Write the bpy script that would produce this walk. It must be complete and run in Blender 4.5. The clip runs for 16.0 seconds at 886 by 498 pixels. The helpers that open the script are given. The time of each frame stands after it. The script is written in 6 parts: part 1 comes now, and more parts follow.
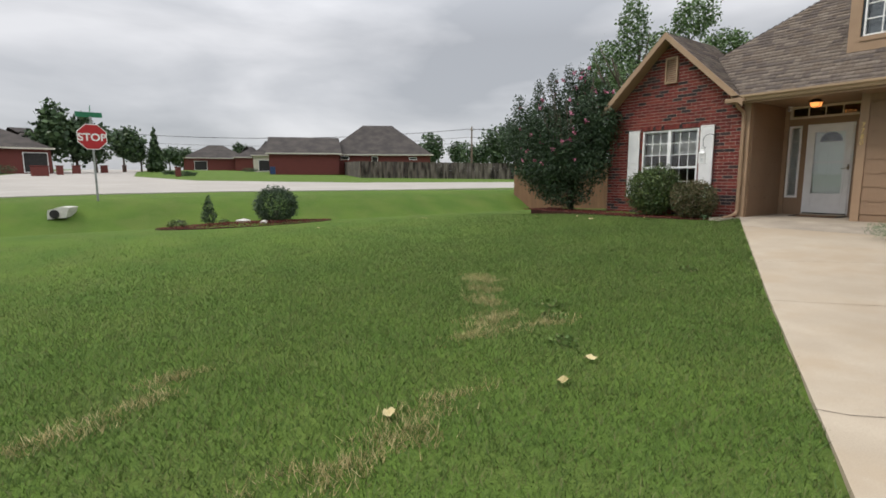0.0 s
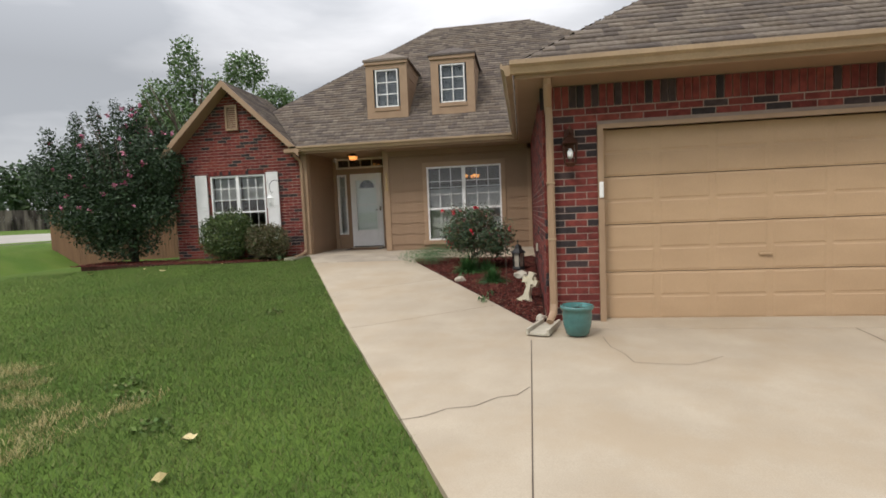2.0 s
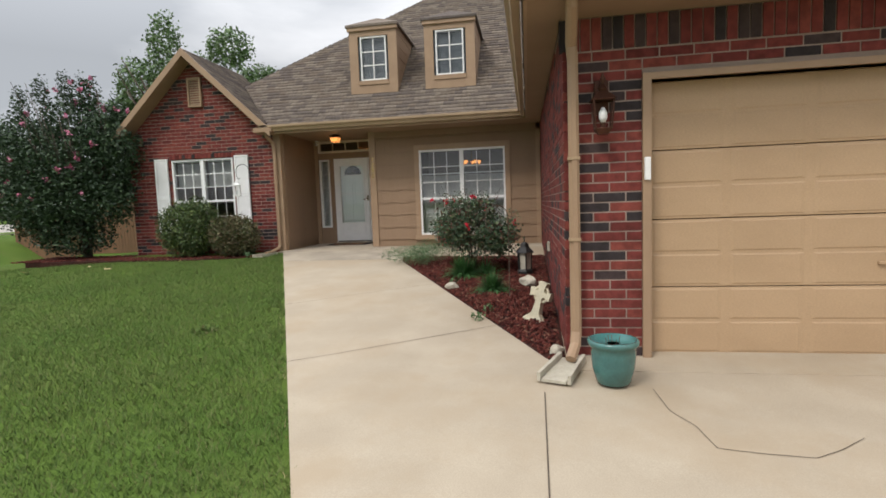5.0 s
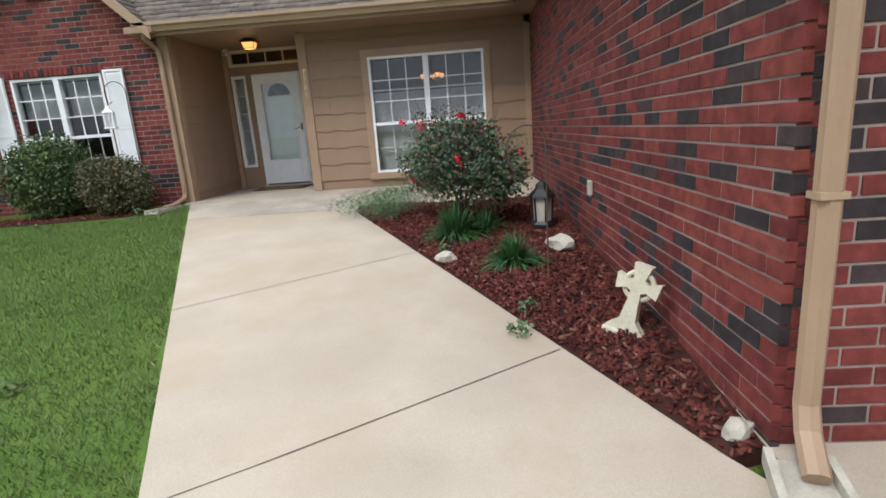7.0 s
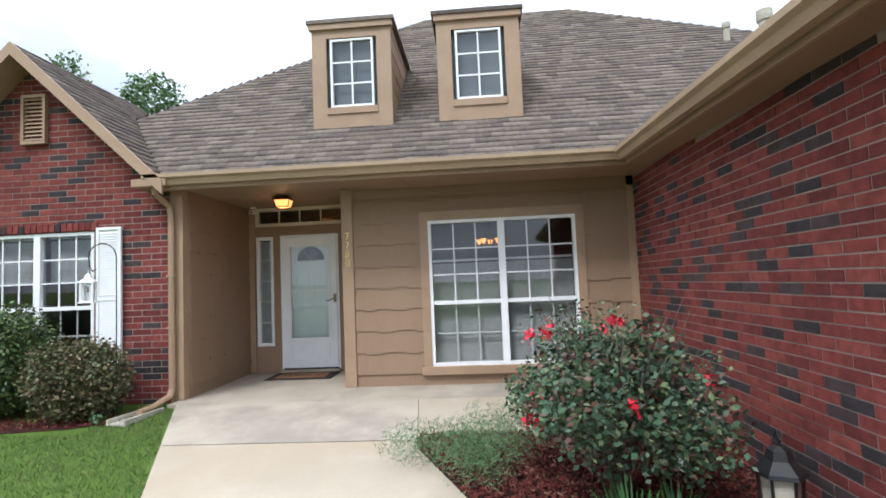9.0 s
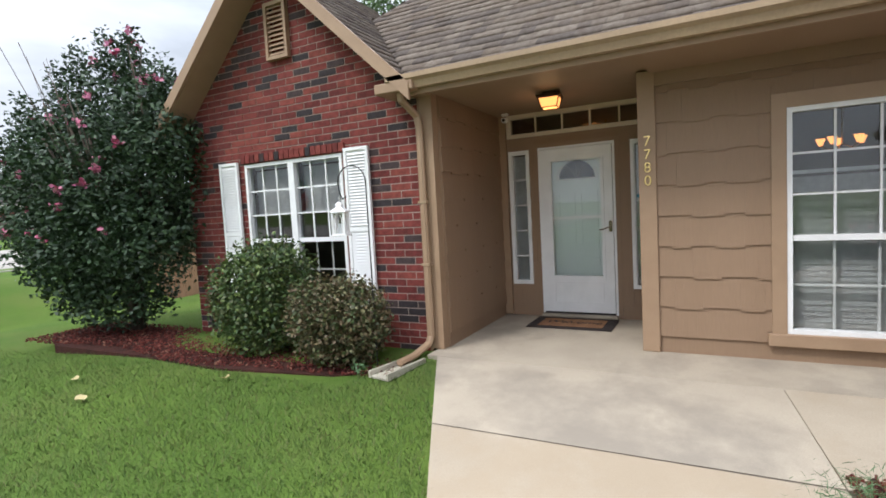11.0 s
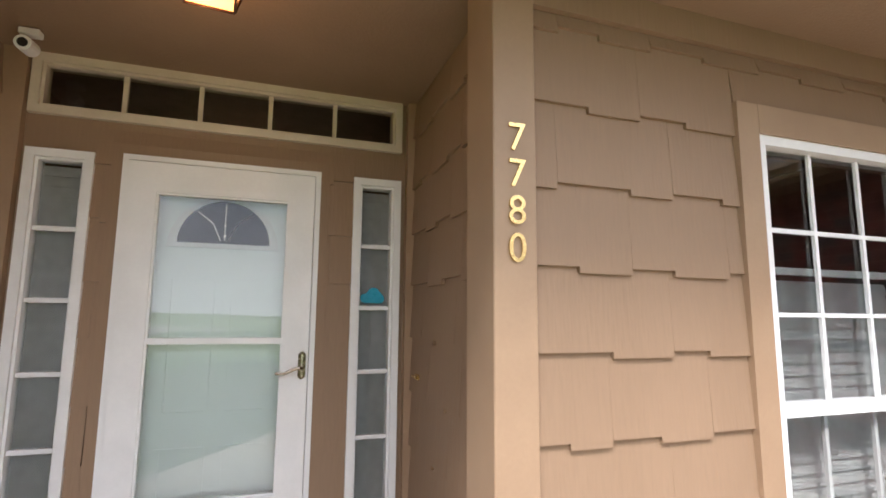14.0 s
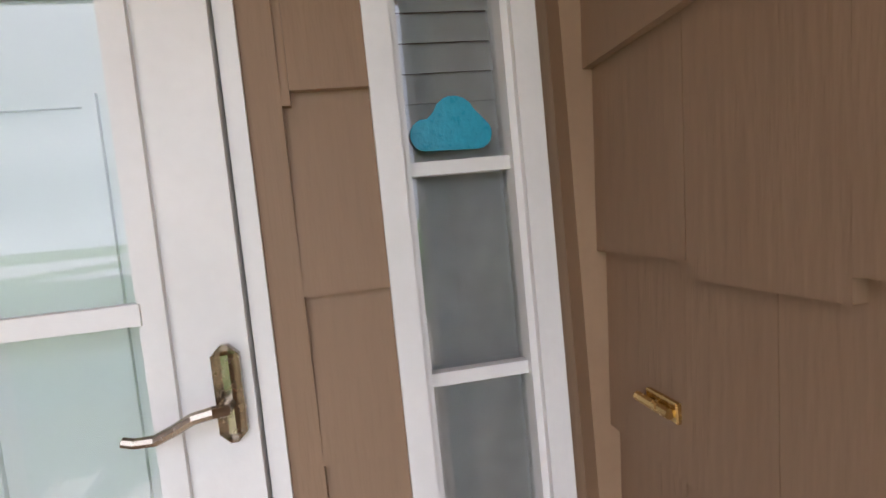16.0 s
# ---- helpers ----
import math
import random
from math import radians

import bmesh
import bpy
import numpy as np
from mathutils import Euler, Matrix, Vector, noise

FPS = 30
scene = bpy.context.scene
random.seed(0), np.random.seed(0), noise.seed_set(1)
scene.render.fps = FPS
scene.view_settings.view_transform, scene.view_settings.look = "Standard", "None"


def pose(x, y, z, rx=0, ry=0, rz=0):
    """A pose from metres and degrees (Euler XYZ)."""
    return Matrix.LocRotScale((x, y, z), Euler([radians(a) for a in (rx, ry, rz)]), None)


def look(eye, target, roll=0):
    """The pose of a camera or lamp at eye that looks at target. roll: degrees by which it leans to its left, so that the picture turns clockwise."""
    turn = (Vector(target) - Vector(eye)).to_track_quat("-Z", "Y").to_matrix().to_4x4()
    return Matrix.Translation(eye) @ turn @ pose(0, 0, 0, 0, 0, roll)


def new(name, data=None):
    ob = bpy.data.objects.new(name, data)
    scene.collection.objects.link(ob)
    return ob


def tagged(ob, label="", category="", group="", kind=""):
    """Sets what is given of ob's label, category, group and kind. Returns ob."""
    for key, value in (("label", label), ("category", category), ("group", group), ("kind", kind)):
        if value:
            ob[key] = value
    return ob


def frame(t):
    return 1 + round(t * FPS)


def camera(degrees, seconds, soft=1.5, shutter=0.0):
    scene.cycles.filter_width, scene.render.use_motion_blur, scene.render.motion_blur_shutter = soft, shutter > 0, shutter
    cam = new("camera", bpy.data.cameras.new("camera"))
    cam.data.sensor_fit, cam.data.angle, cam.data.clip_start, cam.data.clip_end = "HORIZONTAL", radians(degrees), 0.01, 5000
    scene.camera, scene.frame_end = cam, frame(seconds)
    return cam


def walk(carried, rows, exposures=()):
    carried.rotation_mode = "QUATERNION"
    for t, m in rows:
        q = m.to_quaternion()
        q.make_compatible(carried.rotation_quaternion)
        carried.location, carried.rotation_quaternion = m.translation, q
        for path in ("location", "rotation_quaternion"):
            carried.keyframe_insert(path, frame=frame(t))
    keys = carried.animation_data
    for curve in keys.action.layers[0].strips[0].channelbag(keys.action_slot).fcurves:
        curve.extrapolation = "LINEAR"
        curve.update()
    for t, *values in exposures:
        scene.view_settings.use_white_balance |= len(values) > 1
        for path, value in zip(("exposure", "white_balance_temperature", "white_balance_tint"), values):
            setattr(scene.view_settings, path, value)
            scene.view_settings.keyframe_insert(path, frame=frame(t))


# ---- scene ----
cam = camera(82.0, 16.0, soft=1.7)
PATH = [
    (0, (-1.697, 0.184, 1.403), (-0.543, 1.795, 1.131), -0.2),
    (0.5, (-1.763, 0.15, 1.418), (-0.484, 1.668, 1.171), -2.1),
    (1, (-1.777, 0.169, 1.447), (-0.348, 1.549, 1.218), -3.0),
    (1.5, (-1.719, 0.208, 1.5), (-0.011, 1.229, 1.303), -4.6),
    (2, (-1.57, 0.358, 1.463), (0.401, 0.668, 1.318), -2.4),
    (2.5, (-1.665, 0.211, 1.469), (0.326, 0.043, 1.377), -1.3),
    (3, (-1.67, 0.07, 1.447), (0.279, -0.376, 1.384), -1.4),
    (3.5, (-1.509, 0.044, 1.417), (0.434, -0.428, 1.357), -1.3),
    (4, (-0.961, 0.196, 1.421), (1.027, 0.045, 1.257), -1.7),
    (4.5, (-0.478, 0.268, 1.424), (1.501, 0.487, 1.23), -2.8),
    (4.7, (-0.208, 0.304, 1.424), (1.761, 0.618, 1.265), -2.0),
    (6.8, (2.569, 1.143, 1.359), (4.513, 1.383, 0.957), -4.2),
    (7, (2.734, 1.187, 1.393), (4.678, 1.31, 0.936), -4.1),
    (7.5, (3.342, 1.312, 1.496), (5.319, 1.24, 1.199), -1.2),
    (8, (3.883, 1.471, 1.633), (5.852, 1.122, 1.671), 1.7),
    (8.5, (4.372, 1.697, 1.793), (6.338, 1.369, 1.958), 0.6),
    (9, (4.942, 2.128, 1.82), (6.933, 2.267, 1.95), -2.4),
    (9.5, (5.297, 2.488, 1.855), (7.15, 3.239, 1.821), -5.4),
    (9.7, (5.326, 2.424, 1.909), (7.06, 3.418, 1.851), -7.2),
    (12, (7.81, 4.202, 1.944), (9.626, 5.009, 1.721), 0.1),
    (12.5, (8.418, 4.317, 1.892), (10.309, 4.924, 1.658), -1.5),
    (13, (9.249, 4.453, 1.734), (11.238, 4.663, 1.729), -1.8),
    (13.5, (9.725, 4.517, 1.825), (11.714, 4.322, 1.915), -0.7),
    (14, (10.18, 4.615, 1.899), (12.059, 3.981, 2.162), 0.5),
    (14.5, (10.648, 4.647, 2.014), (12.455, 3.841, 2.311), -0.7),
    (15, (11.27, 4.547, 1.992), (13.036, 3.624, 2.163), -3.1),
    (15.5, (11.721, 4.325, 1.9), (13.595, 3.627, 1.855), -5.0),
    (16, (12.193, 4.246, 1.864), (14.161, 3.911, 1.736), -5.7),
]
EXPOSURES = [(0, 0.12, 6750, 11), (1.5, 0.15, 6800, 11), (3.5, -0.02, 6800, 10), (4.5, 0.15, 6800, 10), (7.0, 0.45, 6100, 10), (8.0, 0.95, 5750, 10), (9.0, 0.8, 5900, 9), (9.7, 0.65, 6000, 8), (12.0, 0.76, 6350, 13), (13.0, 1.2, 6350, 14), (14.0, 1.7, 6350, 15), (14.5, 2.0, 6300, 16), (15.0, 2.1, 6200, 17), (16.0, 2.12, 6150, 18)]
walk(cam, [(t, look(eye, target, roll)) for t, eye, target, roll in PATH], EXPOSURES)

# ---------- world, sun ----------
def make_world():
    w = bpy.data.worlds.new("overcast_sky")
    scene.world = w
    w.use_nodes = True
    nt = w.node_tree
    nt.nodes.clear()
    N = nt.nodes.new
    out, bg = N("ShaderNodeOutputWorld"), N("ShaderNodeBackground")
    sky = N("ShaderNodeTexSky")
    sky.sky_type, sky.sun_disc = "NISHITA", False
    sky.sun_elevation, sky.sun_rotation = radians(50), radians(200)
    tc, mp = N("ShaderNodeTexCoord"), N("ShaderNodeMapping")
    mp.inputs["Scale"].default_value = (1.0, 1.0, 3.2)
    n1, n2 = N("ShaderNodeTexNoise"), N("ShaderNodeTexNoise")
    n1.inputs["Scale"].default_value, n1.inputs["Detail"].default_value = 2.3, 7
    n1.inputs["Roughness"].default_value = 0.48
    n1.inputs["Distortion"].default_value = 0.25
    ramp = N("ShaderNodeValToRGB")
    ramp.color_ramp.elements[0].position, ramp.color_ramp.elements[1].position = 0.36, 0.66
    ramp.color_ramp.elements[0].color = (5.3, 5.65, 6.2, 1)
    ramp.color_ramp.elements[1].color = (9.7, 10.0, 10.6, 1)
    mix = N("ShaderNodeMixRGB")
    mix.inputs[0].default_value = 0.9
    L = nt.links.new
    L(tc.outputs["Generated"], mp.inputs[0])
    L(mp.outputs[0], n1.inputs["Vector"])
    L(n1.outputs["Fac"], ramp.inputs[0])
    L(sky.outputs[0], mix.inputs[1])
    L(ramp.outputs[0], mix.inputs[2])
    # an overcast sky is brighter overhead than at the horizon
    sep, up, mul = N("ShaderNodeSeparateXYZ"), N("ShaderNodeMapRange"), N("ShaderNodeMixRGB")
    L(tc.outputs["Generated"], sep.inputs[0])
    up.inputs["From Min"].default_value, up.inputs["From Max"].default_value = 0.25, 1.0
    up.inputs["To Min"].default_value, up.inputs["To Max"].default_value = 1.0, 3.5
    L(sep.outputs["Z"], up.inputs["Value"])
    mul.blend_type, mul.inputs[0].default_value = "MULTIPLY", 1.0
    L(mix.outputs[0], mul.inputs[1])
    L(up.outputs[0], mul.inputs[2])
    L(mul.outputs[0], bg.inputs[0])
    bg.inputs[1].default_value = SKY
    L(bg.outputs[0], out.inputs[0])


SKY, SUN = 0.080, 1.5
make_world()
lamp = bpy.data.lights.new("sun", "SUN")
lamp.energy, lamp.angle, lamp.color = SUN, radians(14), (1.0, 0.97, 0.93)
sun = new("sun", lamp)
sun.matrix_world = look((-20, 12, 30), (0, 0, 0))


# ---------- materials ----------
def material(name, a, b=None, rough=0.7, scale=8.0, fine=80.0, bump=0.15, metal=0.0, spec=0.4, blotch=0.0, dark=None, stretch=(1, 1, 1), pick=None, dist=0.01, speck=0.55):
    """Two tones by noise, a finer grain over them, stains, and relief. pick: list of (position, colour) by piece."""
    m = bpy.data.materials.new(name)
    m.use_nodes = True
    nt = m.node_tree
    N, L = nt.nodes.new, nt.links.new
    bsdf = nt.nodes["Principled BSDF"]
    bsdf.inputs["Metallic"].default_value = metal
    bsdf.inputs["Specular IOR Level"].default_value = spec
    tc, mp = N("ShaderNodeTexCoord"), N("ShaderNodeMapping")
    mp.inputs["Scale"].default_value = stretch
    geo = N("ShaderNodeNewGeometry")
    L(geo.outputs["Position"], mp.inputs[0])
    big, small = N("ShaderNodeTexNoise"), N("ShaderNodeTexNoise")
    big.inputs["Scale"].default_value, big.inputs["Detail"].default_value = scale, 5
    small.inputs["Scale"].default_value, small.inputs["Detail"].default_value = fine, 3
    L(mp.outputs[0], big.inputs["Vector"])
    L(mp.outputs[0], small.inputs["Vector"])
    mix = N("ShaderNodeMixRGB")
    b = b or tuple(c * 0.8 for c in a)
    if pick:
        oi, add, fr, rp = N("ShaderNodeObjectInfo"), N("ShaderNodeMath"), N("ShaderNodeMath"), N("ShaderNodeValToRGB")
        fr.operation = "FRACT"
        L(oi.outputs["Random"], add.inputs[0])
        L(geo.outputs["Random Per Island"], add.inputs[1])
        L(add.outputs[0], fr.inputs[0])
        rp.color_ramp.interpolation = "CONSTANT"
        els = rp.color_ramp.elements
        while len(els) < len(pick):
            els.new(0.5)
        for e, (p, c) in zip(els, pick):
            e.position, e.color = p, (*c, 1)
        L(fr.outputs[0], rp.inputs[0])
        dk = N("ShaderNodeMixRGB")
        dk.blend_type, dk.inputs[0].default_value = "MULTIPLY", 1.0
        L(rp.outputs[0], dk.inputs[1])
        dk.inputs[2].default_value = (*b, 1)
        L(rp.outputs[0], mix.inputs[1])
        L(dk.outputs[0], mix.inputs[2])
    else:
        mix.inputs[1].default_value, mix.inputs[2].default_value = (*a, 1), (*b, 1)
    sharp = N("ShaderNodeMapRange")
    sharp.inputs["From Min"].default_value, sharp.inputs["From Max"].default_value = 0.35, 0.65
    L(big.outputs["Fac"], sharp.inputs["Value"])
    L(sharp.outputs[0], mix.inputs[0])
    grain = N("ShaderNodeMixRGB")
    grain.blend_type, grain.inputs[0].default_value = "MULTIPLY", speck
    gr = N("ShaderNodeMapRange")
    gr.inputs["To Min"].default_value, gr.inputs["To Max"].default_value = 0.6, 1.3
    L(small.outputs["Fac"], gr.inputs["Value"])
    L(mix.outputs[0], grain.inputs[1])
    L(gr.outputs[0], grain.inputs[2])
    last = grain.outputs[0]
    if blotch:
        st, cr = N("ShaderNodeTexNoise"), N("ShaderNodeMapRange")
        st.inputs["Scale"].default_value, st.inputs["Detail"].default_value = 0.9, 6
        st.inputs["Roughness"].default_value = 0.65
        L(geo.outputs["Position"], st.inputs["Vector"])
        cr.inputs["From Min"].default_value, cr.inputs["From Max"].default_value = 0.46, 0.64
        cr.inputs["To Max"].default_value = blotch
        L(st.outputs["Fac"], cr.inputs["Value"])
        bm_ = N("ShaderNodeMixRGB")
        bm_.inputs[2].default_value = (*(dark or tuple(c * 0.5 for c in a)), 1)
        L(cr.outputs[0], bm_.inputs[0])
        L(last, bm_.inputs[1])
        last = bm_.outputs[0]
    L(last, bsdf.inputs["Base Color"])
    rr = N("ShaderNodeMapRange")
    rr.inputs["To Min"].default_value, rr.inputs["To Max"].default_value = max(0.02, rough - 0.1), min(1, rough + 0.1)
    L(small.outputs["Fac"], rr.inputs["Value"])
    L(rr.outputs[0], bsdf.inputs["Roughness"])
    if bump:
        bp = N("ShaderNodeBump")
        bp.inputs["Strength"].default_value, bp.inputs["Distance"].default_value = bump, dist
        L(small.outputs["Fac"], bp.inputs["Height"])
        L(bp.outputs[0], bsdf.inputs["Normal"])
    return m


def glow(name, colour, strength):
    m = bpy.data.materials.new(name)
    m.use_nodes = True
    b = m.node_tree.nodes["Principled BSDF"]
    b.inputs["Base Color"].default_value = (*colour, 1)
    b.inputs["Emission Color"].default_value = (*colour, 1)
    b.inputs["Emission Strength"].default_value = strength
    return m


def glass(name="window_glass", tint=(0.93, 0.96, 0.96)):
    """Clear pane: see-through with a mirror coat by fresnel."""
    m = bpy.data.materials.new(name)
    m.use_nodes = True
    nt = m.node_tree
    nt.nodes.clear()
    N, L = nt.nodes.new, nt.links.new
    out, mx, tr, gl, fr = N("ShaderNodeOutputMaterial"), N("ShaderNodeMixShader"), N("ShaderNodeBsdfTransparent"), N("ShaderNodeBsdfGlossy"), N("ShaderNodeFresnel")
    fr.inputs[0].default_value = 1.9
    gl.inputs["Roughness"].default_value = 0.01
    tr.inputs[0].default_value = (*tint, 1)
    L(fr.outputs[0], mx.inputs[0])
    L(tr.outputs[0], mx.inputs[1])
    L(gl.outputs[0], mx.inputs[2])
    L(mx.outputs[0], out.inputs[0])
    return m


RED = (0.235, 0.035, 0.026)
M_BRICK = material("brick", RED, (0.62, 0.6, 0.58), rough=0.85, scale=14, fine=160, bump=0.5, spec=0.25, dist=0.004, pick=[
    (0.0, (0.205, 0.046, 0.038)), (0.2, (0.17, 0.037, 0.032)), (0.38, (0.235, 0.058, 0.045)), (0.54, (0.145, 0.032, 0.028)), (0.66, (0.21, 0.048, 0.041)), (0.79, (0.042, 0.034, 0.036)), (0.91, (0.065, 0.045, 0.045))])
M_MORTAR = material("mortar", (0.34, 0.265, 0.225), (0.27, 0.21, 0.18), rough=0.95, scale=3, fine=200, bump=0.4, spec=0.1)
M_FARBRICK = material("far_brick", (0.17, 0.045, 0.035), (0.10, 0.03, 0.027), rough=0.9, scale=9, fine=30, bump=0.2, stretch=(1, 1, 4))
M_TAN = material("tan_paint", (0.280, 0.184, 0.115), (0.256, 0.167, 0.103), rough=0.6, scale=2.5, fine=75, bump=0.4, stretch=(1, 1, 0.10), dist=0.005, blotch=0.25, dark=(0.235, 0.15, 0.092), speck=0.3)
M_TRIM = material("tan_trim", (0.345, 0.232, 0.145), (0.31, 0.205, 0.128), rough=0.5, scale=4, fine=60, bump=0.12, dist=0.003, blotch=0.2, dark=(0.27, 0.18, 0.112), speck=0.2)
M_GUTTER = material("gutter_paint", (0.38, 0.27, 0.165), (0.33, 0.235, 0.145), rough=0.45, scale=3, fine=40, bump=0.05, blotch=0.35, dark=(0.27, 0.19, 0.12))
M_GARAGE = material("garage_door_paint", (0.46, 0.315, 0.19), (0.42, 0.285, 0.17), rough=0.5, scale=1.2, fine=60, bump=0.15, stretch=(1, 1, 3), dist=0.003, blotch=0.2, dark=(0.38, 0.255, 0.15))
M_WHITE = material("white_paint", (0.80, 0.80, 0.79), (0.74, 0.74, 0.73), rough=0.4, scale=5, fine=60, bump=0.04, blotch=0.10, dark=(0.68, 0.68, 0.65), speck=0.08)
M_CREAM = material("cream_trim", (0.62, 0.55, 0.44), (0.55, 0.48, 0.38), rough=0.5, scale=5, fine=60, bump=0.06, speck=0.15)
M_SHINGLE = material("roof_shingle", (0.2, 0.17, 0.15), (0.75, 0.72, 0.7), rough=0.95, scale=18, fine=260, bump=0.6, spec=0.15, dist=0.005, pick=[
    (0.0, (0.185, 0.155, 0.130)), (0.2, (0.150, 0.125, 0.108)), (0.4, (0.215, 0.180, 0.150)), (0.6, (0.170, 0.138, 0.112)), (0.8, (0.128, 0.108, 0.096))])
M_ROOFBASE = material("roof_felt", (0.15, 0.125, 0.11), rough=0.95, spec=0.1, fine=120, bump=0.3)
M_FARROOF = material("far_roof", (0.085, 0.075, 0.068), (0.055, 0.050, 0.047), rough=0.95, scale=0.8, fine=9, bump=0.2, spec=0.1, blotch=0.5, dark=(0.05, 0.046, 0.045))
M_CONCRETE = material("concrete", (0.415, 0.352, 0.268), (0.365, 0.306, 0.230), rough=0.85, scale=1.6, fine=120, bump=0.25, spec=0.2, dist=0.003, blotch=0.6, dark=(0.345, 0.27, 0.185))
M_PORCH = material("porch_concrete", (0.415, 0.356, 0.276), (0.362, 0.308, 0.238), rough=0.8, scale=1.8, fine=120, bump=0.25, spec=0.25, dist=0.003, blotch=0.65, dark=(0.235, 0.205, 0.17))
M_ROAD = material("road_concrete", (0.37, 0.345, 0.31), (0.32, 0.30, 0.27), rough=0.9, scale=0.4, fine=10, bump=0.1, spec=0.15, blotch=0.3, dark=(0.28, 0.26, 0.235))
M_JOINT = material("joint_gap", (0.10, 0.075, 0.055), rough=0.95)
M_MULCHSOIL = material("mulch_soil", (0.060, 0.024, 0.018), (0.035, 0.016, 0.013), rough=0.95, fine=90, bump=0.8, spec=0.1)
M_MULCH = material("red_mulch", (0.14, 0.035, 0.025), (0.6, 0.6, 0.6), rough=0.9, fine=120, bump=0.4, spec=0.15, pick=[
    (0.0, (0.13, 0.034, 0.026)), (0.3, (0.085, 0.022, 0.018)), (0.6, (0.17, 0.05, 0.036)), (0.88, (0.24, 0.12, 0.08)), (0.95, (0.045, 0.02, 0.018))])
M_GREEN_POT = material("teal_glaze", (0.055, 0.185, 0.175), (0.035, 0.125, 0.125), rough=0.22, scale=9, fine=50, bump=0.1, spec=0.6, blotch=0.4, dark=(0.09, 0.14, 0.11))
M_SOIL = material("soil", (0.06, 0.038, 0.026), (0.03, 0.02, 0.015), rough=1, fine=120, bump=0.8)
M_BLACK = material("black_metal", (0.02, 0.02, 0.022), (0.03, 0.028, 0.026), rough=0.45, metal=0.4, bump=0.1)
M_IRON = material("rusty_iron", (0.10, 0.085, 0.075), (0.14, 0.09, 0.06), rough=0.6, metal=0.5, bump=0.2, scale=20)
M_STEEL = material("brushed_nickel", (0.42, 0.37, 0.29), (0.36, 0.31, 0.25), rough=0.25, metal=1.0, bump=0.03)
M_BRASS = material("polished_brass", (0.78, 0.56, 0.24), (0.66, 0.46, 0.19), rough=0.25, metal=1.0, bump=0.05)
M_STONE = material("pale_stone", (0.50, 0.46, 0.37), (0.40, 0.36, 0.29), rough=0.85, scale=9, fine=70, bump=0.4, blotch=0.4, dark=(0.30, 0.29, 0.22))
M_CROSS = material("cream_cast_stone", (0.62, 0.57, 0.42), (0.52, 0.48, 0.36), rough=0.85, scale=9, fine=70, bump=0.3, blotch=0.3, dark=(0.36, 0.35, 0.25))
M_COPPER = material("copper_lantern", (0.10, 0.045, 0.03), (0.06, 0.03, 0.022), rough=0.4, metal=0.8, bump=0.1)
M_DARK = material("dark_interior", (0.035, 0.033, 0.032), (0.022, 0.021, 0.02), rough=0.9)
M_ROOM = material("room_wall", (0.22, 0.20, 0.18), (0.18, 0.165, 0.15), rough=0.9)
M_BLIND = material("blind_slat", (0.80, 0.81, 0.80), (0.76, 0.77, 0.76), rough=0.6, fine=20, bump=0.02)
M_CURTAIN = material("white_sheer", (0.72, 0.74, 0.73), (0.64, 0.66, 0.65), rough=0.9, fine=30, bump=0.1)
M_TEALWALL = material("pale_door_panel", (0.82, 0.86, 0.84), (0.80, 0.84, 0.82), rough=0.5, bump=0.0, speck=0.05)
M_SHADE = material("dusky_blind", (0.17, 0.20, 0.23), (0.14, 0.165, 0.19), rough=0.7)
M_GLASS = glass()
M_GLOW = glow("lamp_glow", (1.0, 0.40, 0.11), 1.1)
M_MAT = material("coir_mat", (0.30, 0.155, 0.075), (0.24, 0.12, 0.058), rough=1.0, fine=300, bump=0.7)
M_MATEDGE = material("rubber_mat_edge", (0.035, 0.024, 0.022), (0.022, 0.016, 0.015), rough=0.85, fine=100, bump=0.6)
M_BLUE = material("blue_film", (0.02, 0.34, 0.50), (0.02, 0.28, 0.43), rough=0.3)
M_FENCE = material("weathered_fence", (0.150, 0.125, 0.105), (0.095, 0.080, 0.070), rough=0.95, scale=3, fine=40, bump=0.3, stretch=(1, 1, 0.2), pick=[(0, (0.15, 0.125, 0.105)), (0.3, (0.12, 0.10, 0.088)), (0.6, (0.175, 0.15, 0.125))], )
M_FENCEBROWN = material("brown_fence", (0.19, 0.105, 0.055), (0.14, 0.078, 0.042), rough=0.9, scale=3, fine=40, bump=0.3, stretch=(1, 1, 0.2))
M_FENCEDARK = material("dark_fence", (0.055, 0.045, 0.034), (0.04, 0.033, 0.026), rough=0.9, scale=3, fine=40, bump=0.3, stretch=(1, 1, 0.2))
M_FENCERED = material("orange_stained_fence", (0.36, 0.085, 0.03), (0.30, 0.07, 0.025), rough=0.85, scale=3, fine=40, bump=0.3, stretch=(1, 1, 0.2))
M_BARK = material("bark", (0.12, 0.09, 0.07), (0.07, 0.055, 0.045), rough=0.95, scale=12, fine=60, bump=0.8, stretch=(1, 1, 0.3))
M_STOPRED = material("sign_red", (0.45, 0.02, 0.025), (0.40, 0.018, 0.022), rough=0.4)
M_SIGNGREEN = material("sign_green", (0.02, 0.20, 0.10), rough=0.4)
M_GALV = material("galvanised_steel", (0.36, 0.37, 0.36), (0.28, 0.29, 0.28), rough=0.5, metal=0.6)
M_WOODPOLE = material("pole_wood", (0.20, 0.15, 0.11), (0.14, 0.10, 0.08), rough=0.9, stretch=(1, 1, 0.1))
